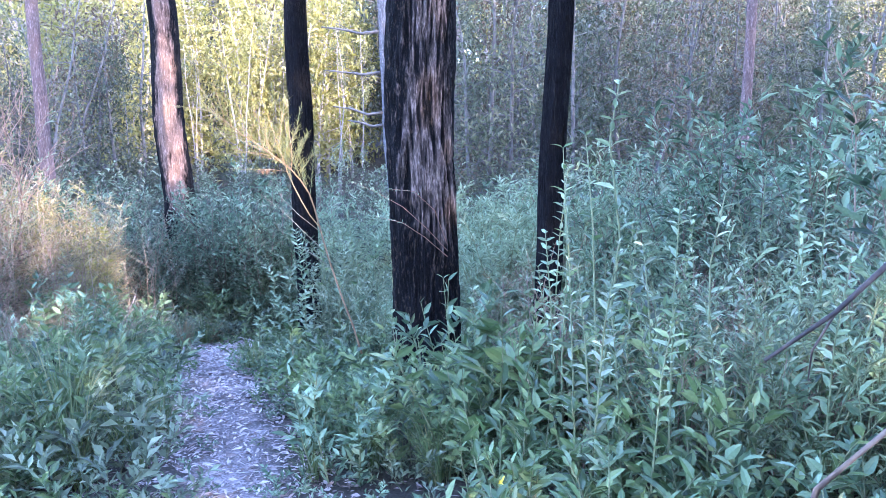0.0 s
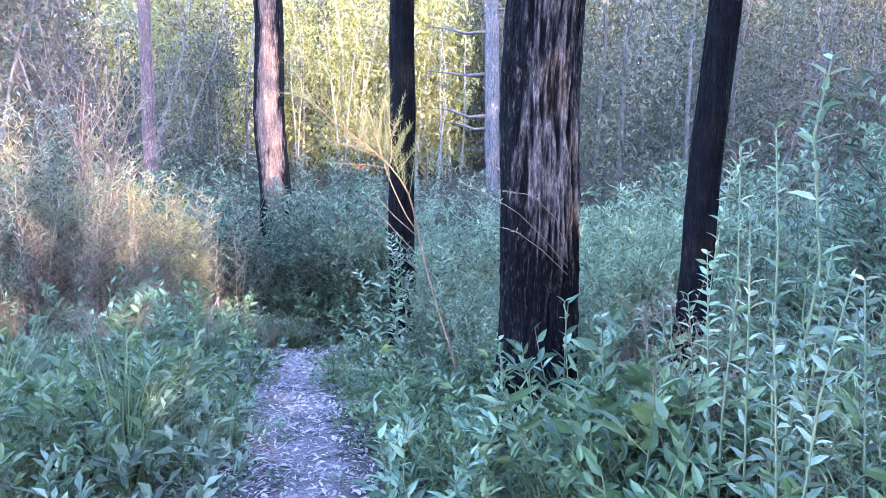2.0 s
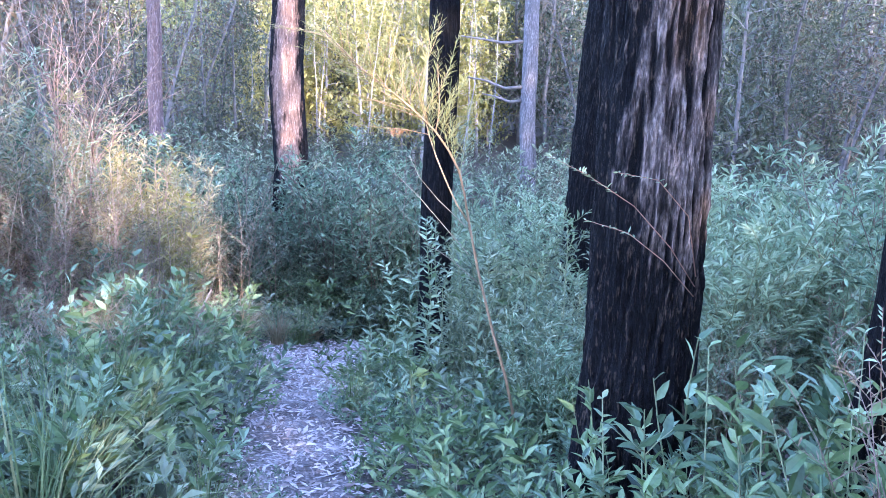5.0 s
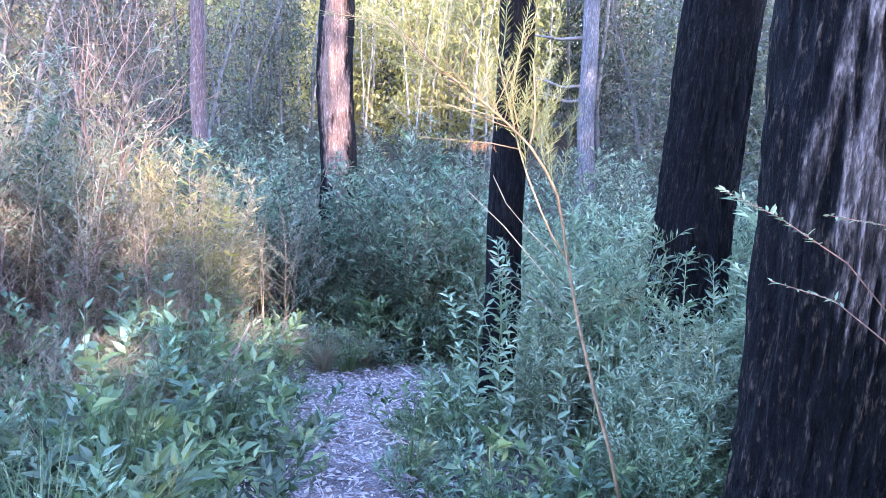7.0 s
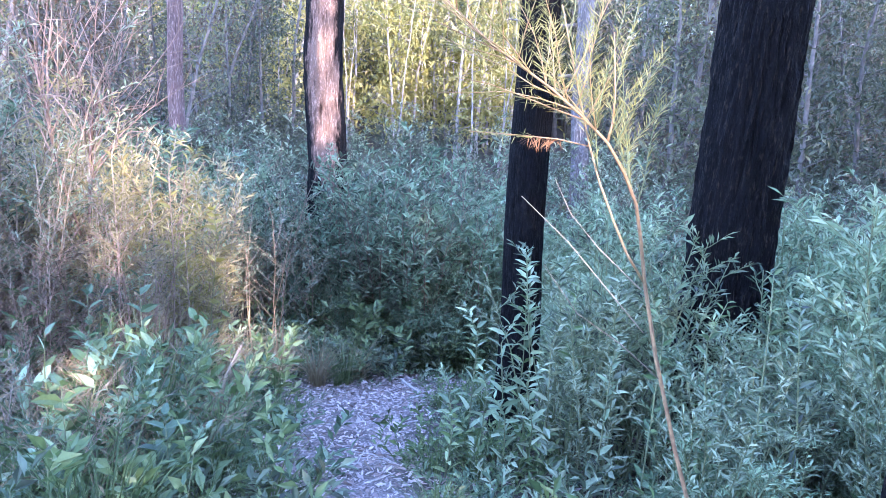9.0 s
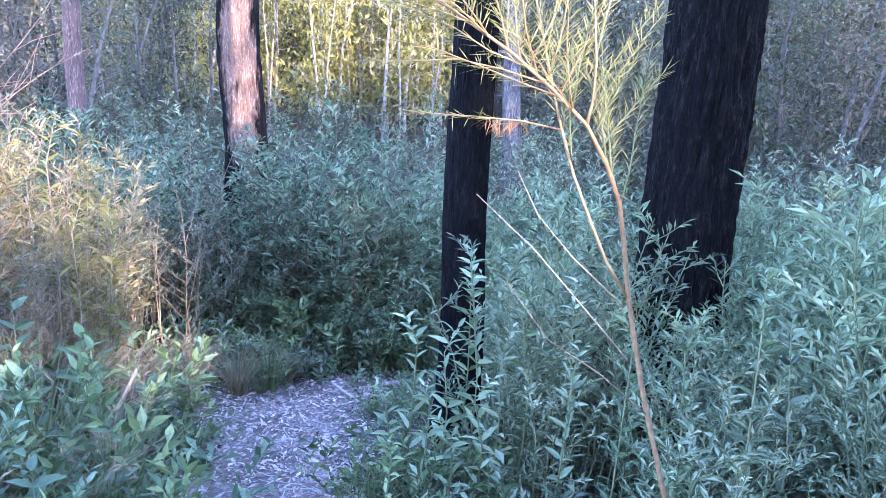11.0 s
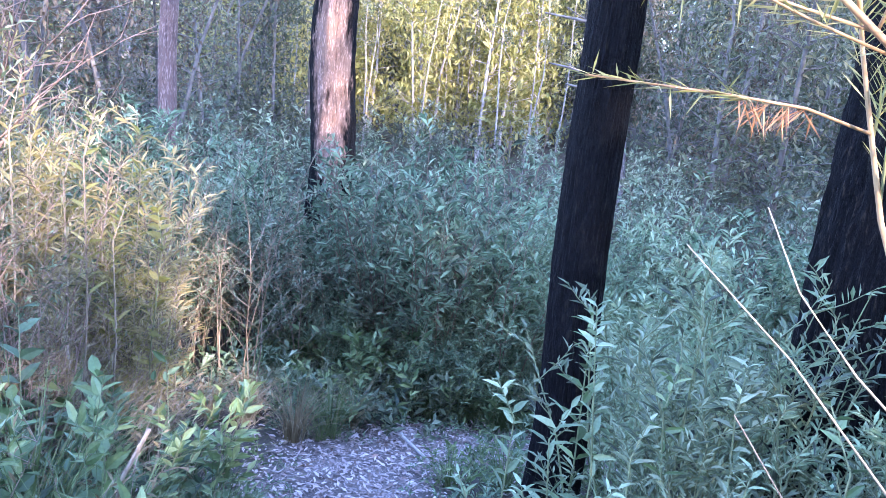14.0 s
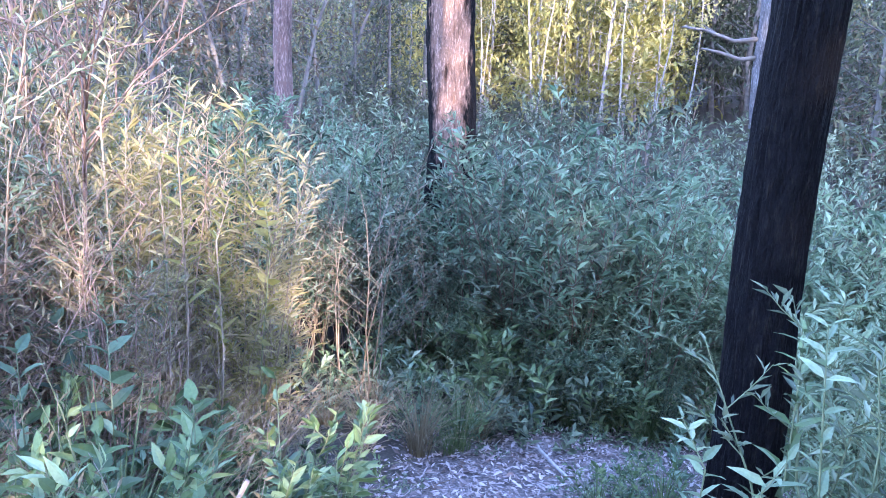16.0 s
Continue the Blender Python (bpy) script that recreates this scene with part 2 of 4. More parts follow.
class Leaves:
    """Gathers leaves, each a folded blade, into one mesh."""

    def __init__(self, broad=False):
        self.p, self.d, self.l, self.w, self.broad = [], [], [], [], broad

    def add(self, p, d, length, width):
        self.p.append(tuple(p)), self.d.append(tuple(d)), self.l.append(length), self.w.append(width)

    def put(self, name, mat, parent=None, label="", seed=1, droop=0.15):
        rng = np.random.default_rng(seed)
        p, d = np.array(self.p, float), np.array(self.d, float)
        n = len(p)
        d /= np.linalg.norm(d, axis=1)[:, None] + 1e-9
        length, width = np.array(self.l)[:, None], np.array(self.w)[:, None]
        up = np.array([0, 0, 1.0]) + rng.normal(0, 0.45, (n, 3))
        side = np.cross(d, up)
        side /= np.linalg.norm(side, axis=1)[:, None] + 1e-9
        nor = np.cross(side, d)
        down = np.array([0, 0, -1.0])
        if self.broad:
            def at(u, s, lift):
                return p + d * length * u + side * width * s + nor * width * lift + down * length * droop * u * u
            rows = [at(0, 0, 0), at(0.3, 0, 0), at(0.65, 0, 0), at(1, 0, 0), at(0.28, 0.48, 0.16), at(0.66, 0.34, 0.12), at(0.28, -0.48, 0.16), at(0.66, -0.34, 0.12)]
            face = [(0, 1, 4), (1, 2, 5, 4), (2, 3, 5), (0, 6, 1), (1, 6, 7, 2), (2, 7, 3)]
        else:
            rows = [p, p + d * length * 0.45 + side * width * 0.5 + nor * width * 0.15, p + d * length + down * length * droop, p + d * length * 0.45 - side * width * 0.5 + nor * width * 0.15]
            face = [(0, 1, 2), (0, 2, 3)]
        k = len(rows)
        v = np.stack(rows, 1).reshape(-1, 3)
        f = [tuple(k * i + c for c in q) for i in range(n) for q in face]
        return mesh_object(name, v.tolist(), f, mat, parent, label)


def bend(start, way, length, steps, rng, wander=0.12, lift=0.0):
    """A wandering line of points."""
    p, d, out = np.array(start, float), np.array(way, float), []
    d /= np.linalg.norm(d) + 1e-9
    for _ in range(steps + 1):
        out.append(p.copy())
        p = p + d * length / steps
        d = d + rng.normal(0, wander, 3) + np.array((0, 0, lift))
        d /= np.linalg.norm(d) + 1e-9
    return out


def along(pts, u):
    x = min(max(u, 0), 0.999) * (len(pts) - 1)
    i = int(x)
    return pts[i] + (pts[i + 1] - pts[i]) * (x - i), (pts[i + 1] - pts[i]) / (np.linalg.norm(pts[i + 1] - pts[i]) + 1e-9)


def plant(name, label, category, seed, h, stems, spread, twigs, twig_len, leaves, leaf, leaf_w, stem_mat, leaf_mat, start=0.2, r=0.008,
          broad=False, group="", stem_leaves=6, spot=0.12, lift=0.06, droop=0.15, m=None):
    """A shrub or herb: stems from one base, side twigs, leaves along both."""
    rng = np.random.default_rng(seed)
    root = thing(name, m or Matrix.Identity(4), label, category, group)
    wood, fol = Wood(3), Leaves(broad)
    for s in range(stems):
        a = rng.uniform(0, 2 * math.pi)
        o = spot * math.sqrt(rng.uniform())
        hh = h * rng.uniform(0.6, 1.0)
        st = bend((o * math.cos(a), o * math.sin(a), -0.05), (spread * math.cos(a) * rng.uniform(0.3, 1), spread * math.sin(a) * rng.uniform(0.3, 1), 1), hh, 5, rng, 0.09, 0.03)
        wood.add(st, r, r * 0.3)
        lines = [(st, stem_leaves, start)]
        for _ in range(twigs):
            u = rng.uniform(start, 0.98)
            p, d = along(st, u)
            b = rng.uniform(0, 2 * math.pi)
            tl = twig_len * (1.15 - 0.6 * u) * rng.uniform(0.6, 1.2)
            tw = bend(p, d * 0.6 + np.array((math.cos(b), math.sin(b), 0.15)) * 0.9, tl, 2, rng, 0.12, lift)
            if h > 0.5:
                wood.add(tw, r * 0.4, r * 0.18)
            lines.append((tw, leaves, 0.1))
        for line, count, first in lines:
            for k in range(count):
                u = first + (1 - first) * (k + rng.uniform(0, 0.8)) / count
                p, d = along(line, u)
                b = rng.uniform(0, 2 * math.pi)
                out = np.array((math.cos(b), math.sin(b), rng.uniform(-0.1, 0.5)))
                size = rng.uniform(0.6, 1.1)
                fol.add(p, d * 0.7 + out * 0.8, leaf * size, leaf_w * size)
    tagged(wood.put("stem", stem_mat, root), kind="stuff")
    tagged(fol.put("foliage", leaf_mat, root, seed=seed + 7, droop=droop), kind="stuff")
    return root


# ---- ground ----
PATH = [(0.2, -3.0), (0.05, 0.0), (-0.25, 1.2), (-0.58, 2.2), (-0.95, 3.2), (-1.33, 4.3), (-1.7, 5.3), (-2.15, 6.4), (-2.5, 7.3), (-2.7, 8.2), (-2.75, 9.1), (-2.3, 9.8), (-1.2, 10.2), (0.6, 10.6), (3.0, 10.5)]


def path_distance(x, y):
    """How far a place lies from the trodden line."""
    best = 99.0
    for (ax, ay), (bx, by) in zip(PATH, PATH[1:]):
        dx, dy = bx - ax, by - ay
        u = min(max(((x - ax) * dx + (y - ay) * dy) / (dx * dx + dy * dy), 0), 1)
        best = min(best, math.hypot(x - ax - u * dx, y - ay - u * dy))
    return best


PROFILE_Y = [-60, -10, 0, 5.2, 6.5, 9.6, 11, 13, 18, 26, 45, 80, 140, 300]
PROFILE_Z = [4.0, 0.7, 0.0, -0.36, -0.52, -1.22, -1.48, -1.7, -2.0, -1.6, 0.6, 6.0, 14.0, 25.0]


def ground_z(x, y):
    z = float(np.interp(y, PROFILE_Y, PROFILE_Z))
    if y > 4:
        z += 0.05 * (min(max(-x - 2.9, 0), 6)) * min((y - 4) / 4, 1) * 0.9
    z += 0.035 * noise.noise((x * 0.8, y * 0.8, 3.1)) + 0.012 * noise.noise((x * 3.1, y * 3.1, 7.7))
    return z


def build_ground():
    def steps(a, b, fine, far):
        line = list(np.arange(a, b + 1e-6, fine))
        gap, lo, hi = fine, [], []
        x = a
        while x > -far:
            gap *= 1.25
            x -= gap
            lo.append(x)
        gap, x = fine, b
        while x < far:
            gap *= 1.25
            x += gap
            hi.append(x)
        return lo[::-1] + line + hi

    xs, ys = steps(-6, 4, 0.09, 420), steps(-1, 12, 0.09, 420)
    verts = [(x, y, ground_z(x, y)) for y in ys for x in xs]
    nx = len(xs)
    faces = [(j * nx + i, j * nx + i + 1, (j + 1) * nx + i + 1, (j + 1) * nx + i) for j in range(len(ys) - 1) for i in range(nx - 1)]
    ob = mesh_object("ground", verts, faces, SOIL, None, "", True)
    tagged(ob, "sloping forest floor with a narrow trodden line of pale leaf litter", "ground", kind="structure")
    attr = ob.data.attributes.new("tread", "FLOAT", "POINT")
    vals = []
    for x, y, _ in verts:
        d = path_distance(x, y) if -7 < x < 5 and -4 < y < 13 else 9
        w = 0.34 + 0.09 * min(max(y - 5.5, 0), 3.2)
        vals.append(max(0.0, min(1.0, 1.25 - d / w)))
    attr.data.foreach_set("value", vals)
    return ob


build_ground()


def stand(x, y, turn=0.0, sink=0.02):
    return pose(x, y, ground_z(x, y) - sink, 0, 0, turn)


# ---- burnt trees ----
def burnt_tree(x, y, lean, r, h, mat, label, seed, bumps=0.085, flare=0.35, crown_r=2.2):
    """A tall trunk with ridged bark, its limbs and crown above."""
    rng = np.random.default_rng(seed)
    zb = ground_z(x, y)
    root = thing("tree", pose(x + lean[0] * zb, y + lean[1] * zb, zb - 0.12), label, "tree", "burnt trees")
    sides, v, f, plate = (200 if y < 9 else 72), [], [], []
    zs = list(np.arange(0, 4.6, 0.03 if y < 9 else 0.06)) + list(np.arange(4.6, h, 0.35))
    for z in zs:
        rr = r * (1 + flare * math.exp(-z / 0.28)) * (1 - 0.55 * (z / h) ** 1.2)
        cx = lean[0] * z + 0.05 * noise.noise((z * 0.7, seed, 0))
        cy = lean[1] * z + 0.05 * noise.noise((z * 0.7, seed, 9))
        for k in range(sides):
            a = 2 * math.pi * k / sides
            ca, sa = math.cos(a), math.sin(a)
            big = noise.noise((ca * 2.2, sa * 2.2, z * 0.5 + seed))
            warp = 0.5 * noise.noise((ca * 3, sa * 3, z * 4.0 + seed))
            ridge = 1 - 3.2 * abs(noise.noise((ca * 7 + warp, sa * 7 - warp, z * 2.6 + seed * 3))) - 1.1 * abs(noise.noise((ca * 16 - warp, sa * 16 + warp, z * 5.5 + seed)))
            chip = noise.noise((ca * 16, sa * 16, z * 4 + seed))
            q = rr * (1 + bumps * (1.0 * big + 0.6 * ridge + 0.4 * chip))
            v.append((cx + q * ca, cy + q * sa, z))
            plate.append(min(max(0.45 + 0.75 * ridge, 0.0), 1.0))
    for i in range(len(zs) - 1):
        for k in range(sides):
            n = (k + 1) % sides
            f.append((i * sides + k, i * sides + n, (i + 1) * sides + n, (i + 1) * sides + k))
    f.append(tuple((len(zs) - 1) * sides + k for k in range(sides)))
    trunk = mesh_object("trunk", v, f, mat, root, "", True)
    trunk.data.attributes.new("plate", "FLOAT", "POINT").data.foreach_set("value", plate)
    wood, fol = Wood(6), Leaves()
    top = np.array((lean[0] * h, lean[1] * h, h))
    for _ in range(7):
        a = rng.uniform(0, 2 * math.pi)
        limb = bend(top * rng.uniform(0.72, 0.99), (math.cos(a), math.sin(a), 0.8), crown_r * rng.uniform(0.7, 1.2), 5, rng, 0.18)
        wood.add(limb, r * 0.28, r * 0.05)
        for _ in range(45):
            p, d = along(limb, rng.uniform(0.4, 1))
            fol.add(p + rng.normal(0, 0.35, 3), rng.normal(0, 1, 3) + np.array((0, 0, -0.6)), 0.2, 0.04)
    tagged(wood.put("limb", FAR_BARK, root), kind="stuff")
    tagged(fol.put("crown", OLIVE, root, seed=seed), kind="stuff")
    return root


BARK_BIG = bark_material("bark_big", (0.09, 0.068, 0.062), (0.40, 0.315, 0.29), (1.7, -3.2), 0.56, 0.75, 1.2, -0.12)
BARK_PINK = bark_material("bark_pink", (0.30, 0.18, 0.14), (0.52, 0.345, 0.285), (1.2, -4.4), 0.12, 1.4, 0.3)
BARK_BLACK = bark_material("bark_black", (0.022, 0.016, 0.016), (0.16, 0.11, 0.095), (-1.0, -1.0), 0.0, 0.5, 0.5, 0.0)
BARK_SLIM = bark_material("bark_slim", (0.018, 0.014, 0.014), (0.13, 0.095, 0.085), (-2.5, -1.5), -0.05, 0.6, 0.15, 0.0)
BARK_GREY = bark_material("bark_grey", (0.14, 0.13, 0.14), (0.36, 0.34, 0.36), (0, -1), 2.4, 0.2, 0.1)
BARK_MAUVE = bark_material("bark_mauve", (0.20, 0.13, 0.12), (0.42, 0.30, 0.29), (0, -1), 1.9, 0.2, 0.2)

burnt_tree(-0.13, 5.13, (-0.004, 0.04), 0.235, 15, BARK_BIG, "large tree with charred base and ridged brown bark", 3, 0.10)
burnt_tree(-1.54, 8.27, (0.0, -0.01), 0.135, 13, BARK_SLIM, "slender fire-blackened tree beside the path", 5, 0.07)
burnt_tree(-0.17, 8.47, (0.02, 0.03), 0.285, 16, BARK_BLACK, "thick fire-blackened tree with rusty scars", 8, 0.10)
burnt_tree(0.64, 4.69, (0.04, 0.006), 0.086, 10, BARK_SLIM, "thin leaning fire-blackened tree", 11, 0.08)
burnt_tree(-4.53, 12.73, (-0.022, 0.0), 0.262, 17, BARK_PINK, "tree with pale pink bark bordered by char", 14)
burnt_tree(-1.25, 19.37, (-0.04, 0.0), 0.20, 14, BARK_GREY, "grey-barked tree with bare side branches", 17, 0.04)
burnt_tree(5.7, 14.2, (0.01, 0.0), 0.11, 12, BARK_MAUVE, "slim mauve-barked tree among shrubs", 23, 0.05)
burnt_tree(-7.19, 13.59, (0.0, 0.0), 0.127, 12, BARK_MAUVE, "slim mauve-barked tree among shrubs", 20, 0.05)


# ---- scattering ----
def spots_in(box, count, seed, gap, clear, away):
    """Places over a stretch of ground, off the path and off the trunks."""
    rng = random.Random(seed)
    spots, tries = [], 0
    while len(spots) < count and tries < count * 30:
        tries += 1
        x, y = rng.uniform(box[0], box[1]), rng.uniform(box[2], box[3])
        if path_distance(x, y) < gap or any(math.hypot(x - a, y - b) < c for a, b, c in clear):
            continue
        if any((x - a) ** 2 + (y - b) ** 2 < away * away for a, b in spots):
            continue
        spots.append((x, y))
    return spots


def planted(x, y, rng, tilt):
    return pose(x, y, ground_z(x, y) - 0.02, rng.uniform(-tilt, tilt), rng.uniform(-tilt, tilt), rng.uniform(0, 360))


def scatter(kinds, box, count, seed, gap=0.6, grow=(0.8, 1.2), clear=(), away=0.25, tilt=6):
    """Copies of the given plants, each a thing of its own."""
    rng = random.Random(seed + 1000)
    for x, y in spots_in(box, count, seed, gap, clear, away):
        s = rng.uniform(*grow)
        ob = copy_thing(rng.choice(kinds), planted(x, y, rng, tilt))
        ob.scale = (s, s, s * rng.uniform(0.9, 1.1))


def thicket(name, label, category, kinds, box, count, seed, grow=(0.8, 1.2), away=0.6, tilt=4, gap=0.0, clear=()):
    """Far or low growth that nobody could count: one joined object."""
    rng = random.Random(seed + 1000)
    data = {}
    for k in kinds:
        sets = []
        for child in k.children:
            n = len(child.data.vertices)
            co = np.empty(n * 3)
            child.data.vertices.foreach_get("co", co)
            sets.append((co.reshape(-1, 3), [tuple(p.vertices) for p in child.data.polygons], child.data.materials[0]))
        data[k] = sets
    mats, verts, faces, index, base = [], [], [], [], 0
    for x, y in spots_in(box, count, seed, gap, clear, away):
        s = rng.uniform(*grow)
        m = np.array(planted(x, y, rng, tilt) @ Matrix.Scale(s, 4))
        for co, fs, mat in data[rng.choice(kinds)]:
            if mat not in mats:
                mats.append(mat)
            verts.append(co @ m[:3, :3].T + m[:3, 3])
            faces += [tuple(base + i for i in f) for f in fs]
            index += [mats.index(mat)] * len(fs)
            base += len(co)
    me = bpy.data.meshes.new(name)
    me.from_pydata(np.concatenate(verts).tolist(), [], faces)
    for mat in mats:
        me.materials.append(mat)
    me.polygons.foreach_set("material_index", index)
    return tagged(new(name, me), label, category, kind="stuff")


TRUNKS = [(-0.13, 5.13, 0.4), (-1.54, 8.27, 0.25), (-0.17, 8.47, 0.42), (0.64, 4.69, 0.2), (-4.53, 12.73, 0.4), (-0.7, 5.75, 0.2)]

fine = [plant("shrub", "dense grey-green shrub with narrow leaves", "shrub", 100 + k, 2.45, 11, 0.3, 11, 0.44, 8, 0.125, 0.031, TWIG, m, group="narrow-leaved shrubs", stem_leaves=18, spot=0.26, start=0.26,
              m=stand(x, y)) for k, (m, x, y) in enumerate([(BLUE_GREEN, -3.4, 11.2), (BLUE_GREEN, -2.4, 11.7), (GREY_GREEN, -1.2, 12.0), (BLUE_GREEN, 0.6, 11.8)])]
pale = [plant("shrub", "upright shrub with soft pale grey-green leaves", "shrub", 104 + k, 2.3, 11, 0.26, 12, 0.4, 9, 0.12, 0.028, GREEN_STEM, PALE_LEAF, group="pale shrubs", stem_leaves=20, spot=0.26, start=0.25,
              m=stand(x, y)) for k, (x, y) in enumerate([(-1.9, 11.5), (-0.6, 11.3)])]
sparse = [plant("shrub", "grey-green shrub in the gully", "shrub", 110 + k, 2.3, 6, 0.36, 7, 0.5, 8, 0.13, 0.036, TWIG, m, group="narrow-leaved shrubs", stem_leaves=10, spot=0.26, start=0.1,
                m=stand(x, y)) for k, (m, x, y) in enumerate([(GREY_GREEN, -3.0, 16.4), (BLUE_GREEN, 1.4, 16.8)])]
# dark leaves and stems make the gully's band of shade by colour
gully = [plant("shrub", "tall shrub deep in the gully with shade put into its colour", "shrub", 114 + k, 2.7, 8, 0.36, 8, 0.55, 9, 0.15, 0.04, CHAR_TWIG, m, group="gully shrubs", stem_leaves=10, spot=0.3, start=0.15,
               m=stand(x, y)) for k, (m, x, y) in enumerate([(DARK_GREEN, -6.4, 17.5), (GREY_GREEN, 3.0, 17.2), (DARK_GREEN, -8.0, 18.6)])]
feather = [plant("shrub", "upright shrub with pale willowy leaves", "shrub", 120 + k, 1.5, 9, 0.26, 10, 0.34, 10, 0.084, 0.018, GREEN_STEM, m, group="willowy shrubs", stem_leaves=20, spot=0.2,
                 m=stand(x, y)) for k, (m, x, y) in enumerate([(GREY_GREEN, 0.6, 6.8), (BLUE_GREEN, 1.6, 7.4), (PALE_LEAF, 1.1, 8.6), (PALE_LEAF, 0.2, 7.4)])]
broad = [plant("broadleaf_plant", "leafy plant with long pale green leaves", "plant", 140 + k, 0.8, 6, 0.42, 4, 0.16, 5, 0.095, 0.034, GREEN_STEM, m, group="broad-leaved plants", broad=True, stem_leaves=14, spot=0.16, start=0.12, r=0.006,
               m=stand(x, y)) for k, (m, x, y) in enumerate([(DEEP_GREEN, 0.7, 2.6), (BLUE_GREEN, 1.4, 3.0), (BROAD_GREEN, -2.2, 3.6), (DEEP_GREEN, -2.5, 3.9)])]
low = [plant("ground_plant", "low leafy plant on the forest floor", "plant", 160 + k, 0.3, 6, 0.9, 3, 0.12, 6, 0.06, 0.02, GREEN_STEM, m, group="low plants", stem_leaves=8, spot=0.14, r=0.003,
             m=stand(x, y)) for k, (m, x, y) in enumerate([(BROAD_GREEN, -0.6, 3.9), (BLUE_GREEN, -1.9, 4.3), (GREY_GREEN, -0.9, 6.0)])]
dry = [plant("dry_shrub", "tall half-dead shrub with pale twigs and sparse leaves", "shrub", 180 + k, 2.2, 6, 0.3, 9, 0.5, 12, 0.06, 0.012, DRY_TWIG, m, group="dry shrubs", stem_leaves=14, spot=0.22, start=0.2, r=0.006,
             m=stand(x, y)) for k, (m, x, y) in enumerate([(STRAW, -4.6, 7.4), (OLIVE, -5.2, 8.2), (GREY_GREEN, -5.0, 6.6)])]

tangle = [plant("dry_shrub", "low tangle of dry grey-brown twigs", "shrub", 190 + k, 0.8, 12, 0.9, 6, 0.4, 3, 0.06, 0.012, DRY_TWIG, STRAW, group="dry tangles", stem_leaves=4, spot=0.25, start=0.15, r=0.004,
                m=stand(x, y)) for k, (x, y) in enumerate([(-4.3, 6.8), (-3.9, 7.5)])]

scorched = [plant("scorched_shrub", "thin dark-stemmed shrub with brown scorched leaves", "shrub", 198, 1.8, 6, 0.2, 7, 0.35, 8, 0.06, 0.014, TWIG, BROWN_LEAF, group="scorched shrubs", stem_leaves=8, spot=0.15, start=0.3, r=0.007, m=stand(-0.4, 11.4))]


def tuft(seed, h, blades, m, mat=GRASS, label="arching tuft of long narrow grass"):
    rng = np.random.default_rng(seed)
    root = thing("grass_tuft", m, label, "grass", "grass tufts")
    v, f = [], []
    for _ in range(blades):
        a, o = rng.uniform(0, 2 * math.pi), rng.uniform(0, 0.09)
        out, hh, w = rng.uniform(0.2, 1.0), h * rng.uniform(0.5, 1.15), rng.uniform(0.0025, 0.005)
        ca, sa = math.cos(a), math.sin(a)
        b = len(v)
        for k in range(5):
            u = k / 4
            d = o + hh * out * u * u
            z = hh * (u - 0.5 * out * u * u) - 0.01
            ww = w * (1 - 0.85 * u)
            v += [(d * ca - ww * sa, d * sa + ww * ca, z), (d * ca + ww * sa, d * sa - ww * ca, z)]
        f += [(b + 2 * k, b + 2 * k + 1, b + 2 * k + 3, b + 2 * k + 2) for k in range(4)]
    tagged(mesh_object("blade", v, f, mat, root), kind="stuff")
    return root


tufts = [tuft(200, 0.5, 90, stand(-2.7, 5.2)), tuft(201, 0.35, 80, stand(-1.6, 6.9)), tuft(202, 0.6, 110, stand(-3.1, 9.3))]
pale_tufts = [tuft(203, 0.55, 150, stand(-3.25, 9.0), STRAW, "dry pale tuft of fine drooping grass"), tuft(204, 0.4, 120, stand(-3.0, 10.2), STRAW, "dry pale tuft of fine drooping grass")]

# the thicket beyond the path's bend
scatter(fine, (-8, 7, 10.9, 13.4), 72, 1, 0.75, (0.7, 1.1), TRUNKS, 0.45)
scatter(fine, (-4.4, -2.0, 10.9, 11.9), 9, 47, 0.8, (0.95, 1.1), TRUNKS, 0.4)
scatter(dry, (-6, 3.5, 11.4, 12.8), 12, 36, 0.7, (0.5, 0.85), TRUNKS, 0.5)
scatter(scorched, (-6, 4, 10.8, 13.2), 8, 37, 0.7, (0.6, 1.0), TRUNKS, 0.5)
scatter(scorched, (0.4, 4.5, 6.0, 10), 10, 38, 0.7, (0.5, 0.9), TRUNKS, 0.5)
thicket("mid_thicket", "dense thicket of grey-green shrubs", "shrubs", sparse, (-9, 8, 13.4, 16.2), 85, 18, (0.85, 1.2), 0.5, 5, 0, TRUNKS)
scatter(feather[:2], (-4.2, 3, 10.4, 11.2), 22, 19, 0.62, (0.4, 0.8), TRUNKS, 0.2)
thicket("far_thicket", "thicket of grey-green gully shrubs darkened in colour for shade", "shrubs", gully, (-11, 12, 16, 27), 120, 2, (0.8, 1.2), 0.8)
scatter(pale, (-3.0, 2.0, 11.0, 12.6), 20, 52, 0.7, (0.7, 1.02), TRUNKS, 0.4)
scatter(pale, (-6.5, -4.9, 11.0, 13.0), 5, 53, 0.7, (0.7, 1.0), TRUNKS, 0.4)
scatter(feather[1:3], (-2.5, 1.4, 10.6, 11.3), 14, 55, 0.62, (0.7, 1.05), TRUNKS, 0.25)
scatter(pale, (0.4, 3.0, 8.9, 12.6), 16, 60, 0.6, (0.8, 1.05), TRUNKS, 0.4)
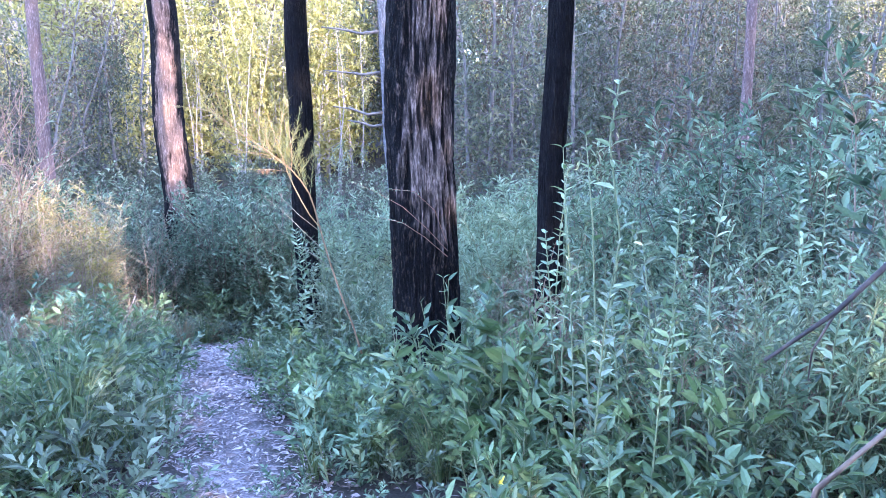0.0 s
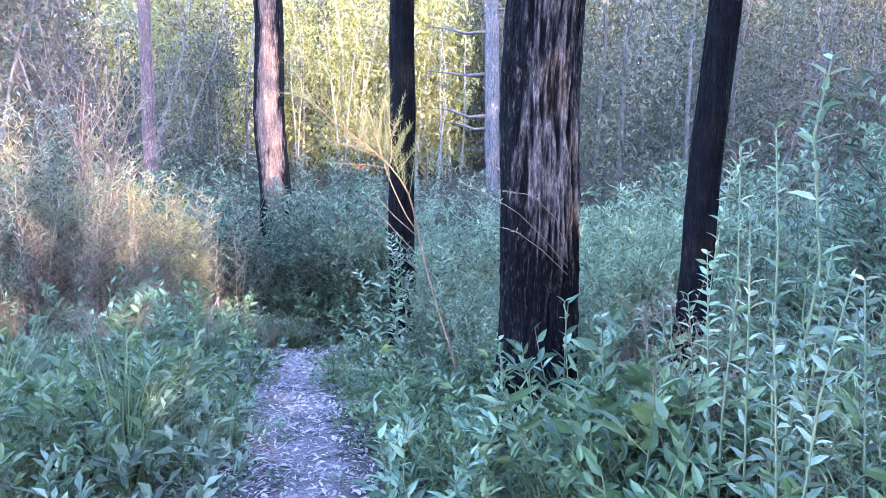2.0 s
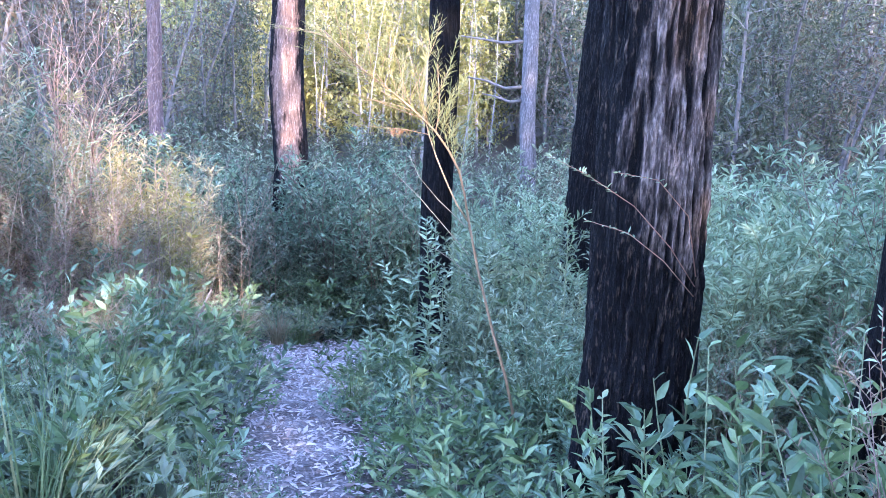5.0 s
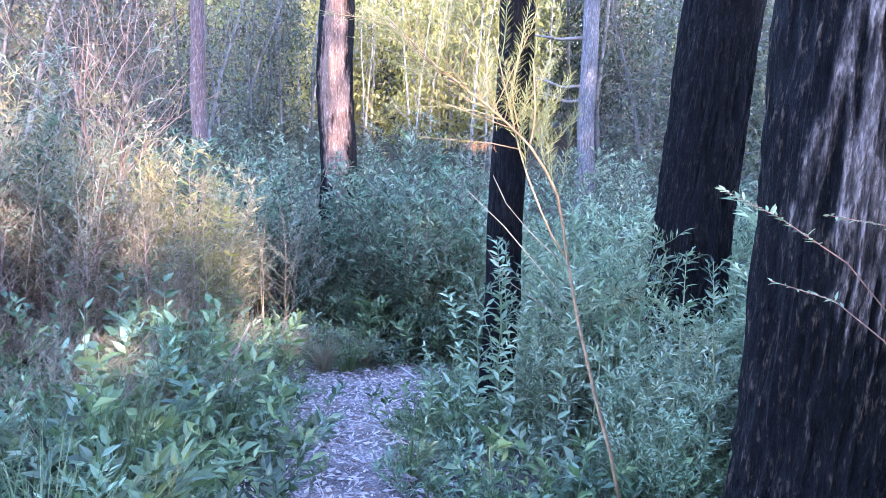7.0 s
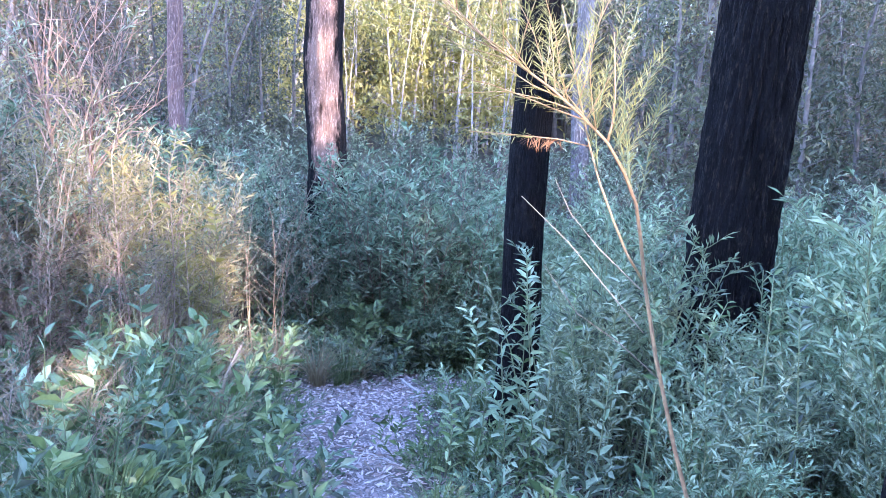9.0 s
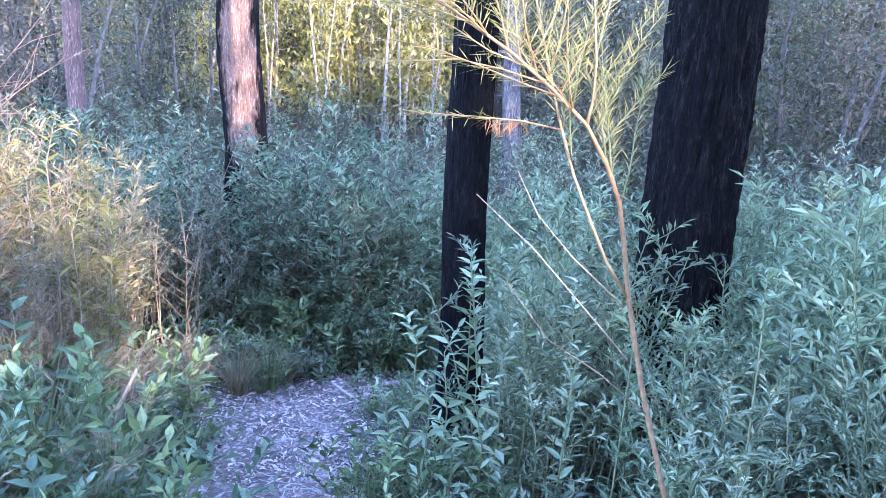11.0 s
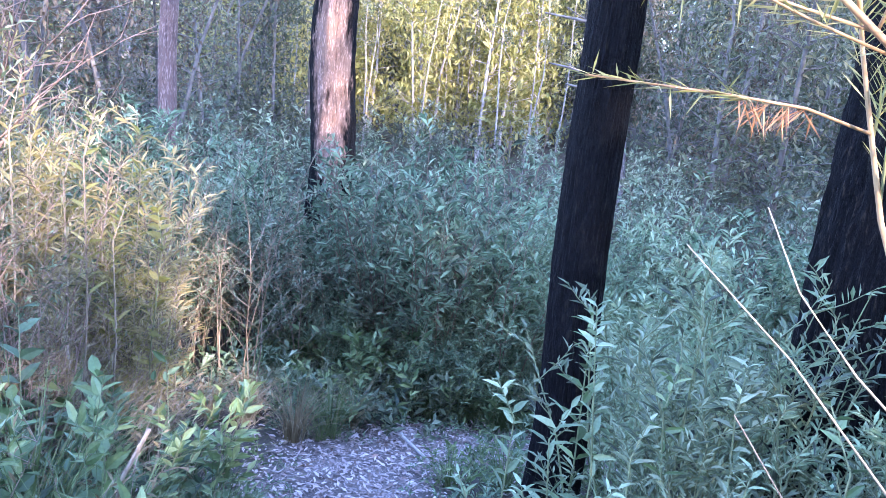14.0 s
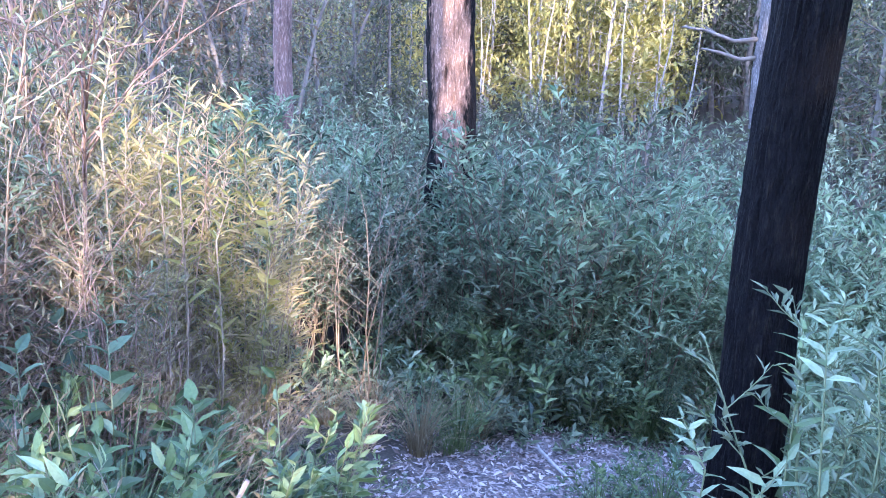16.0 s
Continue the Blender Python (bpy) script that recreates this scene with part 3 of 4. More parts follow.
# between the burnt trees
scatter(feather[:2], (-1.1, 1.0, 5.9, 7.4), 13, 3, 0.75, (0.5, 0.85), TRUNKS, 0.28)
scatter(feather, (-1.2, 4.0, 7.4, 10.1), 66, 39, 0.7, (0.8, 1.25), TRUNKS, 0.28)
scatter(feather[2:], (0.3, 2.3, 6.4, 10.5), 30, 48, 0.6, (1.0, 1.5), TRUNKS, 0.3)
scatter(fine, (1.6, 7, 5.2, 10.5), 45, 16, 0.9, (0.8, 1.15), TRUNKS, 0.45)
scatter(feather, (1.0, 4.5, 2.8, 6), 45, 4, 0.9, (0.7, 1.05), TRUNKS, 0.3)
scatter(broad[:3], (-4.4, 1, 10.3, 11.3), 36, 28, 0.6, (0.7, 1.3), TRUNKS, 0.25)
scatter(tangle, (-4.4, 1, 10.5, 11.3), 6, 29, 0.6, (0.6, 1.0), TRUNKS, 0.3)
scatter(tufts, (-3.6, -0.5, 10.2, 10.9), 16, 30, 0.5, (0.7, 1.2), TRUNKS, 0.2)
# broad leaves beside the first steps
scatter(broad, (0.25, 2.4, 1.5, 4.7), 68, 5, 0.5, (0.6, 1.2), TRUNKS, 0.18)
scatter(broad, (-4.4, -2.0, 2.6, 4.9), 34, 6, 0.7, (0.6, 1.1), (), 0.22)
scatter(broad, (-4.4, -2.4, 4.9, 6.4), 10, 56, 0.75, (0.45, 0.85), (), 0.25)
scatter(low, (-4.2, -1.6, 3.4, 6.6), 40, 57, 0.5, (1.2, 2.2), (), 0.2)
scatter(low, (-4.4, -1.2, 2.4, 7.5), 90, 26, 0.45, (1.1, 2.0), (), 0.2)
scatter(broad, (-4.4, -2.8, 6.0, 7.8), 18, 7, 0.6, (0.7, 1.1), (), 0.22)
scatter(broad, (-0.75, 0.4, 3.7, 4.8), 20, 11, 0.5, (0.7, 1.05), TRUNKS, 0.17)
scatter(broad, (0.1, 1.3, 3.5, 5.0), 20, 35, 0.5, (1.05, 1.45), TRUNKS, 0.2)
scatter(low, (-3.3, 1.2, 2.2, 9.5), 160, 8, 0.36, (0.6, 1.2), TRUNKS, 0.14, 10)
thicket("ground_cover", "patchy low green ground cover beside the path", "ground cover", low, (-3.6, 1.8, 1.2, 11.0), 430, 12, (0.25, 0.75), 0.1, 14, 0.16, TRUNKS)
scatter(tufts, (-3.2, 0.4, 3.2, 10.8), 55, 9, 0.36, (0.45, 1.0), TRUNKS, 0.2)
scatter(tufts, (-3.6, -1.6, 3.2, 6.8), 42, 13, 0.5, (0.8, 1.5), TRUNKS, 0.22)
scatter(low, (-1.15, -0.1, 4.6, 6.4), 26, 61, 0.5, (0.9, 1.8), TRUNKS, 0.13)
scatter(tufts, (-1.15, -0.1, 4.7, 6.4), 9, 62, 0.5, (0.4, 0.7), TRUNKS, 0.2)
scatter(broad, (-0.95, -0.2, 5.2, 6.4), 7, 63, 0.6, (0.4, 0.7), TRUNKS, 0.25)
scatter(low, (-4.3, -1.2, 9.3, 11.0), 44, 34, 0.55, (1.1, 2.2), TRUNKS, 0.2)
scatter(pale_tufts, (-4.0, -2.7, 8.8, 10.0), 6, 14, 0.5, (0.5, 1.0), (), 0.25)
# bushes of the sun patch; their bright straw colour adds to the real sun
sunny = [plant("sunlit_bush", "dense straw-green bush in low sun, some sunlight put into its colour", "shrub", 195 + k, 1.95, 9, 0.22, 10, 0.32, 9, 0.10, 0.014, DRY_TWIG, mat, group="sunlit bushes", stem_leaves=24, spot=0.24, start=0.12, r=0.005,
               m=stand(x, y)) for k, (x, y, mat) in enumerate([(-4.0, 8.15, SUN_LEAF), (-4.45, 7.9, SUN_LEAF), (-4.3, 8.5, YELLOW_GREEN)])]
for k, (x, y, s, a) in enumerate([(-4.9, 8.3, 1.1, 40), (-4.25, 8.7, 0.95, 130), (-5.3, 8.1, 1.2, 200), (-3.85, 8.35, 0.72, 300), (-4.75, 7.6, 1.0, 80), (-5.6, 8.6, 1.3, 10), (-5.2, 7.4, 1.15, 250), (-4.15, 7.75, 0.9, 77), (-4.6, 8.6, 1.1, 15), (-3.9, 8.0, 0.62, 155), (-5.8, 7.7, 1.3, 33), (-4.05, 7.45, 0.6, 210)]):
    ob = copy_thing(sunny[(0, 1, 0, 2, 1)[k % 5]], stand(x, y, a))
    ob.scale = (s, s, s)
# tall dry growth on the uphill side
scatter(dry, (-8, -4.0, 6.8, 10.6), 42, 10, 1.2, (0.75, 1.15), (), 0.4)
scatter(dry, (-6.2, -4.3, 6.2, 7.8), 14, 49, 1.2, (1.0, 1.3), (), 0.35)
brown = [plant("dry_shrub", "brown dry shrub of fine twigs and withered leaves", "shrub", 186 + k, 1.5, 10, 0.3, 10, 0.4, 9, 0.055, 0.010, PINK_TWIG, m, group="brown shrubs", stem_leaves=10, spot=0.25, start=0.15, r=0.005,
               m=stand(x, y)) for k, (m, x, y) in enumerate([(BROWN_LEAF, -4.5, 6.9), (STRAW, -4.9, 7.2)])]
scatter(brown, (-5.8, -3.75, 6.5, 7.8), 13, 54, 0.9, (0.65, 1.1), (), 0.3)
scatter(brown, (0.55, 2.3, 2.7, 4.9), 9, 58, 0.7, (0.6, 0.95), TRUNKS, 0.35)
scatter(brown, (-0.9, 1.4, 6.0, 8.0), 8, 59, 0.7, (0.4, 0.75), TRUNKS, 0.35)
scatter(tangle, (-5.8, -3.1, 5.6, 8.4), 40, 17, 0.7, (0.6, 1.2), (), 0.22)
scatter(fine, (-9, -4.2, 6.0, 11), 26, 15, 1.2, (0.6, 0.95), (), 0.5)


# ---- single plants that stand out ----
def line_branch(name, root, pts, r0, r1, mat, fol=None, rng=None, leaf=0.05, w=0.005, count=30, first=0.2, sides=5):
    wood = Wood(sides)
    pts = [np.array(p, float) for p in pts]
    wood.add(pts, r0, r1)
    wood.put(name, mat, root)
    if fol is not None:
        for k in range(count):
            p, d = along(pts, first + (1 - first) * (k + rng.uniform(0, 0.9)) / count)
            b = rng.uniform(0, 2 * math.pi)
            fol.add(p, d * 0.75 + np.array((math.cos(b), math.sin(b), rng.uniform(-0.3, 0.4))) * 0.8, leaf * rng.uniform(0.7, 1.15), w)


def wattle():
    """A leaning sapling with fine yellow needles beside the blackened trees."""
    rng = np.random.default_rng(41)
    zb = ground_z(-0.6, 5.75)
    o = np.array((-0.6, 5.75, zb - 0.03))
    root = thing("wattle_sapling", pose(*o), "leaning wattle sapling with fine yellow-green needles", "sapling")
    fol, rust = Leaves(), Leaves()

    def w(*pts):
        return [np.array(p) - o for p in pts]

    def comb(line, first, count, leaf, hang=0.0):
        """Needles in two ranks along a twig."""
        turn = rng.uniform(0, 3.14)
        for k in range(count):
            p, d = along(line, first + (1 - first) * (k + rng.uniform(0, 0.6)) / count)
            b = turn + math.pi * (k % 2) + rng.normal(0, 0.95)
            fol.add(p, d * 0.8 + np.array((math.cos(b), math.sin(b), rng.normal(0.15, 0.25) - hang)) * 0.8, leaf * rng.uniform(0.7, 1.15), 0.003)

    main = w((-0.6, 5.75, zb), (-0.72, 5.75, 0.02), (-0.80, 5.75, 0.25), (-0.90, 5.75, 0.58), (-0.96, 5.75, 0.82), (-0.99, 5.73, 0.97), (-1.02, 5.69, 1.09), (-1.07, 5.64, 1.19), (-1.13, 5.58, 1.28), (-1.22, 5.57, 1.36), (-1.31, 5.56, 1.43), (-1.5, 5.60, 1.55), (-1.72, 5.62, 1.74))
    line_branch("stem", root, main, 0.0085, 0.003, WATTLE_STEM, sides=8)
    fork = w((-0.96, 5.75, 0.82), (-1.03, 5.73, 0.92), (-1.08, 5.71, 1.02), (-1.14, 5.70, 1.15), (-1.18, 5.68, 1.26), (-1.21, 5.68, 1.36), (-1.25, 5.66, 1.5), (-1.3, 5.65, 1.68))
    line_branch("stem", root, fork, 0.005, 0.002, WATTLE_STEM, sides=6)
    comb(fork, 0.62, 36, 0.05)
    upright = w((-1.13, 5.58, 1.28), (-1.12, 5.58, 1.34), (-1.12, 5.59, 1.42), (-1.14, 5.60, 1.6))
    line_branch("stem", root, upright, 0.0045, 0.002, WATTLE_STEM, sides=6)
    comb(upright, 0.3, 34, 0.05)
    rusty = w((-1.18, 5.68, 1.26), (-1.28, 5.60, 1.28), (-1.37, 5.56, 1.285), (-1.54, 5.52, 1.29))
    line_branch("branch", root, rusty, 0.0026, 0.0012, WATTLE_STEM, sides=5)
    comb(rusty, 0.55, 60, 0.05, 0.2)
    for k in range(40):
        p, d = along(rusty, rng.uniform(0.3, 0.68))
        rust.add(p, d * 0.3 + np.array((rng.normal(0, 0.4), rng.normal(0, 0.4), -0.7)), 0.05, 0.0026)
    # upright yellow-green twigs above the forks
    for line, u in [(main, v) for v in (0.49, 0.52, 0.55, 0.58, 0.61, 0.64, 0.67, 0.70)] + [(fork, v) for v in (0.45, 0.56, 0.68, 0.8, 0.92)] + [(upright, 0.35), (upright, 0.7)]:
        p, d = along(line, u)
        tw = bend(p, (rng.normal(0.12, 0.22), rng.normal(0, 0.2), 1), rng.uniform(0.22, 0.42), 4, rng, 0.08)
        line_branch("branch", root, tw, 0.0022, 0.0009, GREEN_STEM, sides=4)
        comb(tw, 0.1, 58, 0.05)
    # hanging sprays towards the tip
    for u in (0.70, 0.73, 0.76, 0.78, 0.80, 0.82, 0.84, 0.86, 0.88, 0.90, 0.92, 0.94, 0.96, 0.98):
        p, d = along(main, u)
        for way in ((rng.normal(-0.6, 0.35), rng.normal(0, 0.5), 0.35), (rng.normal(-0.1, 0.3), rng.normal(0, 0.3), 0.9)):
            tw = bend(p, way, rng.uniform(0.24, 0.44), 4, rng, 0.1, -0.04)
            line_branch("branch", root, tw, 0.0022, 0.0009, WATTLE_STEM, sides=4)
            comb(tw, 0.06, 62, 0.065, 0.25)
    for arc in (((-0.95, 5.72, 0.66), (-1.08, 5.70, 0.80), (-1.22, 5.68, 0.95), (-1.38, 5.66, 1.09)), ((-0.97, 5.74, 0.8), (-1.12, 5.72, 0.93), (-1.22, 5.70, 1.04), (-1.28, 5.70, 1.15)), ((-0.88, 5.74, 0.5), (-1.02, 5.70, 0.62), (-1.17, 5.66, 0.72), (-1.29, 5.62, 0.88))):
        line_branch("branch", root, w(*arc), 0.0022, 0.0008, DRY_TWIG, sides=4)
    tagged(fol.put("foliage", YELLOW_GREEN, root, seed=5, droop=0.0), kind="stuff")
    tagged(rust.put("dead_foliage", RED_LEAF, root, "rust-brown dead needles", seed=6, droop=0.0), kind="stuff")


wattle()


def sprig(x, y, pts, leaf, width, pairs, label, leaf_mat, stem_mat, seed, r=0.006, name="sapling", first=0.15):
    """A single upright stem with leaves in pairs."""
    rng = np.random.default_rng(seed)
    zb = ground_z(x, y)
    root = thing(name, pose(x, y, zb - 0.02), label, "sapling")
    fol = Leaves(True)
    pts = [np.array(p, float) for p in pts]
    Wd = Wood(5)
    Wd.add(pts, r, r * 0.35)
    Wd.put("stem", stem_mat, root)
    a = rng.uniform(0, 6)
    for k in range(pairs):
        u = first + (1 - first) * k / (pairs - 1)
        p, d = along(pts, u)
        a += 1.57 + rng.normal(0, 0.2)
        for b in (a, a + math.pi):
            size = (1.1 - 0.55 * u) * rng.uniform(0.8, 1.15)
            fol.add(p, d * rng.uniform(0.4, 0.9) + np.array((math.cos(b), math.sin(b), 0.1)), leaf * size, width * size)
    tagged(fol.put("foliage", leaf_mat, root, seed=seed, droop=0.25), kind="stuff")


YELLOW_LEAF = leaf_material("yellow_leaf", [(0.0, (0.55, 0.42, 0.02)), (1.0, (0.70, 0.52, 0.04))], 0.4)
# tall stalks by the thin leaning trunk
sprig(0.72, 3.4, [(0, 0, 0), (0.03, 0, 0.6), (0.10, 0, 1.3), (0.04, 0, 1.75), (0.08, 0.02, 2.0)], 0.15, 0.04, 17, "tall pale stalk with long drooping leaves", PALE_LEAF, GREEN_STEM, 61, 0.008)
sprig(0.62, 3.65, [(0, 0, 0), (-0.02, 0, 0.7), (0.0, 0, 1.2), (-0.03, 0, 1.75)], 0.13, 0.036, 14, "tall pale stalk with long drooping leaves", BROAD_GREEN, GREEN_STEM, 62, 0.007)
sprig(0.80, 3.55, [(0, 0, 0), (-0.05, 0, 0.8), (-0.08, 0, 1.4), (-0.12, 0, 1.8)], 0.12, 0.035, 14, "tall pale stalk with long drooping leaves", BROAD_GREEN, GREEN_STEM, 63, 0.007)
sprig(1.15, 3.2, [(0, 0, 0), (0.03, 0, 0.7), (0.02, 0, 1.2), (0.07, 0, 1.5)], 0.13, 0.036, 13, "tall pale stalk with long drooping leaves", PALE_LEAF, GREEN_STEM, 64, 0.007)
for k, (x, y, h, w, mat) in enumerate([(0.02, 4.4, 1.02, 0.05, BROAD_GREEN), (-0.3, 4.4, 0.8, 0.042, PALE_LEAF), (-0.15, 4.5, 0.68, 0.045, BROAD_GREEN), (0.2, 4.4, 0.95, 0.046, PALE_LEAF), (0.4, 4.2, 0.9, 0.046, BROAD_GREEN), (-0.42, 4.3, 0.55, 0.04, BROAD_GREEN), (0.5, 4.45, 1.1, 0.046, PALE_LEAF), (0.12, 4.1, 0.6, 0.045, BROAD_GREEN)]):
    sprig(x, y, [(0, 0, 0), (0.02, 0, h * 0.5), (-0.02, 0, h)], 0.105, w * 0.8, 11, "leafy shoot with pale soft leaves", mat, GREEN_STEM, 200 + k, 0.005)
sprig(0.2, 2.2, [(0, 0, 0), (0.0, 0, 0.3), (-0.02, 0, 0.62)], 0.07, 0.035, 2, "thin stalk with a bright yellow leaf", YELLOW_LEAF, GREEN_STEM, 210, 0.003, "seedling", 0.9)
stalk_rng = random.Random(46)
for k, (x, y) in enumerate(spots_in((0.5, 1.9, 2.6, 4.4), 30, 46, 0.8, TRUNKS, 0.2)):
    h = stalk_rng.uniform(0.8, 1.7)
    dx = stalk_rng.uniform(-0.12, 0.12)
    sprig(x, y, [(0, 0, 0), (dx * 0.3, 0, h * 0.4), (dx * 0.6, 0.02, h * 0.75), (dx, 0, h)], 0.115, 0.034, int(10 + h * 9), "tall pale stalk with long drooping leaves", (PALE_LEAF, BROAD_GREEN, PALE_LEAF, GREY_GREEN)[k % 4], GREEN_STEM, 110 + k, 0.006)
plant("sapling", "tall leafy sapling with hanging green leaves", "sapling", 105, 2.5, 3, 0.15, 9, 0.4, 9, 0.12, 0.035, TWIG, BLUE_GREEN, start=0.6, broad=True, stem_leaves=6, m=stand(1.95, 3.2))
# willow-like shoots before the slender black tree
for k, (x, y, h, leaf, mat) in enumerate([(-1.72, 7.3, 0.95, 0.15, PALE_LEAF), (-1.46, 7.6, 1.25, 0.17, BROAD_GREEN), (-1.54, 7.25, 0.9, 0.17, PALE_LEAF), (-1.40, 7.25, 1.3, 0.14, PALE_LEAF), (-1.62, 7.05, 0.62, 0.15, PALE_LEAF), (-1.28, 7.05, 0.95, 0.13, GREY_GREEN), (-1.80, 7.1, 0.6, 0.13, PALE_LEAF), (-1.15, 7.15, 1.15, 0.13, BROAD_GREEN), (-1.0, 6.8, 0.9, 0.12, PALE_LEAF), (-1.48, 6.85, 0.5, 0.13, PALE_LEAF), (-0.95, 7.1, 1.2, 0.13, GREY_GREEN), (-1.35, 7.0, 0.7, 0.14, PALE_LEAF), (-0.8, 6.6, 1.15, 0.12, DEEP_GREEN), (-0.45, 6.2, 1.3, 0.11, BROAD_GREEN), (-0.6, 6.45, 1.15, 0.12, DEEP_GREEN), (-0.25, 6.35, 1.2, 0.12, GREY_GREEN), (-1.75, 6.75, 0.4, 0.12, BROAD_GREEN)]):
    sprig(x, y, [(0, 0, 0), (0.02, 0, h * 0.5), (0.03 - 0.02 * (k % 4), 0, h * 0.85), (0.05 * (k % 3 - 1), 0, h)], leaf, leaf * 0.24, int(8 + 6 * h), "young shoot with pale lance-shaped leaves", mat, GREEN_STEM, 220 + k, 0.005)
# broad leaves uphill of the path
for k, (x, y, h) in enumerate([(-3.60, 6.98, 0.92), (-3.27, 7.0, 0.72), (-3.42, 6.75, 0.62), (-3.8, 6.8, 0.8), (-3.05, 6.75, 0.5), (-3.45, 7.2, 0.6), (-3.95, 7.1, 0.85), (-3.2, 6.5, 0.5), (-3.6, 6.5, 0.6), (-3.1, 7.3, 0.45), (-2.95, 6.35, 0.42), (-4.05, 6.6, 0.8), (-2.8, 5.9, 0.5), (-3.2, 5.8, 0.6)]):
    sprig(x, y, [(0, 0, 0), (0.02, 0, h * 0.5), (0.0, 0.01, h)], 0.21, 0.08, 8, "broad-leaved seedling with large soft green leaves", BROAD_GREEN if k % 3 else BLUE_GREEN, GREEN_STEM, 70 + k, 0.005, "seedling", 0.25)
# herbs at the edge of the shade, sunlight partly put into their yellow leaf colours
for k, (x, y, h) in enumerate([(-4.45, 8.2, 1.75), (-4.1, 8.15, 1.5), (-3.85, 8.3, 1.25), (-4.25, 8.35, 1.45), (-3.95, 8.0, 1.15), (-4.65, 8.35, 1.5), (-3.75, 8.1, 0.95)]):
    sprig(x, y, [(0, 0, 0), (0.02, 0, h * 0.5), (-0.01, 0, h * 0.9), (0.06, 0, h)], 0.14, 0.022, 18, "tall herb with narrow drooping leaves in sun-tinted straw green", STRAW if k % 2 else YELLOW_GREEN, DRY_TWIG, 80 + k, 0.005, "herb", 0.2)
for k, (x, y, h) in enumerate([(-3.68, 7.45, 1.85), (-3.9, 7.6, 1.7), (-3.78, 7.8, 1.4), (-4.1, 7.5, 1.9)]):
    sprig(x, y, [(0, 0, 0), (0.03, 0, h * 0.5), (0.0, 0, h * 0.85), (0.07, 0, h)], 0.15, 0.024, 17, "tall herb with narrow drooping leaves in sun-tinted straw green", SUN_LEAF if k % 2 else YELLOW_GREEN, DRY_TWIG, 130 + k, 0.006, "herb", 0.35)
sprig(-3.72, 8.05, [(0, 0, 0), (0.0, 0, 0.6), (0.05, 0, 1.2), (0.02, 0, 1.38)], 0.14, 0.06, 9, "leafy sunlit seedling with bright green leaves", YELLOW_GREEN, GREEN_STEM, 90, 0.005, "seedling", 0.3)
for k, (x, y) in enumerate([(-3.9, 7.95), (-3.75, 8.0), (-3.6, 7.9), (-4.05, 8.1)]):
    tuft(210 + k, 0.7, 70, stand(x, y), STRAW if k else YELLOW_GREEN, "upright tuft of sunlit straw-coloured grass")


def bare(name, label, category, lines, mat, origin):
    """A dead branch or stick."""
    o = np.array(origin)
    root = thing(name, pose(*origin), label, category)
    for k, (pts, r0, r1) in enumerate(lines):
        line_branch("stem" if k == 0 else "branch", root, [np.array(p) - o for p in pts], r0, r1, mat, sides=7)


zb = ground_z(1.5, 2.1)
bare("dead_branch", "dark dead branch reaching out of the undergrowth", "branch", [([(1.6, 2.15, zb), (1.45, 2.1, zb + 0.7), (1.3, 2.0, 1.27), (1.15, 1.9, 1.19), (1.03, 1.9, 1.07), (0.85, 1.9, 0.94)], 0.013, 0.005), ([(1.03, 1.9, 1.07), (1.0, 1.95, 0.95), (1.02, 2.0, 0.85)], 0.004, 0.002)], CHAR_TWIG, (1.6, 2.15, zb))
zb = ground_z(0.72, 1.55)
bare("dead_branch", "grey dead branch leaning over the plants", "branch", [([(0.66, 1.5, zb), (0.72, 1.5, 0.4), (0.80, 1.5, 0.78), (0.94, 1.5, 0.91), (1.2, 1.5, 1.1)], 0.009, 0.005)], TWIG, (0.66, 1.5, zb))
zb = ground_z(-2.62, 9.4)
bare("stick", "crooked bleached stick lying on the path", "stick", [([(-2.66, 9.62, zb + 0.0), (-2.62, 9.5, zb + 0.04), (-2.5, 9.35, zb + 0.05), (-2.36, 9.2, zb + 0.05), (-2.25, 9.05, zb + 0.02)], 0.014, 0.008), ([(-2.62, 9.5, zb + 0.04), (-2.68, 9.42, zb + 0.09), (-2.66, 9.34, zb + 0.10)], 0.008, 0.004)], STICK, (-2.66, 9.62, zb))
zb = ground_z(-2.95, 6.65)
bare("stick", "bleached broken stick standing slantwise in the plants", "stick", [([(-2.98, 6.62, zb - 0.02), (-2.92, 6.68, -0.1), (-2.84, 6.7, 0.08)], 0.009, 0.007)], DRY_TWIG, (-2.98, 6.62, zb))
zb = ground_z(-4.35, 7.7)
twig_rng = np.random.default_rng(44)
dead_lines = [([(-4.45, 7.7, zb), (-4.42, 7.7, 0.4), (-4.36, 7.68, 1.15)], 0.012, 0.008), ([(-4.43, 7.7, 0.2), (-4.6, 7.65, 0.8), (-4.7, 7.6, 1.5)], 0.009, 0.006)]
for k in range(26):
    side = k % 2
    foot = (-4.4 + 0.002 * k, 7.69, 0.6 + 0.022 * k) if side else (-4.58 - 0.004 * k, 7.63, 0.75 + 0.028 * k)
    q = bend(foot, (twig_rng.normal(0.35 if side else -0.05, 0.4), twig_rng.normal(0, 0.35), 0.9), twig_rng.uniform(0.7, 1.4), 6, twig_rng, 0.13, 0.03)
    dead_lines.append((q, 0.0048, 0.0016))
    for u in (0.3, 0.45, 0.6, 0.75, 0.88):
        p, d = along(q, u)
        dead_lines.append((bend(p, d + twig_rng.normal(0, 0.5, 3), twig_rng.uniform(0.2, 0.5), 3, twig_rng, 0.15, 0.04), 0.0026, 0.0012))
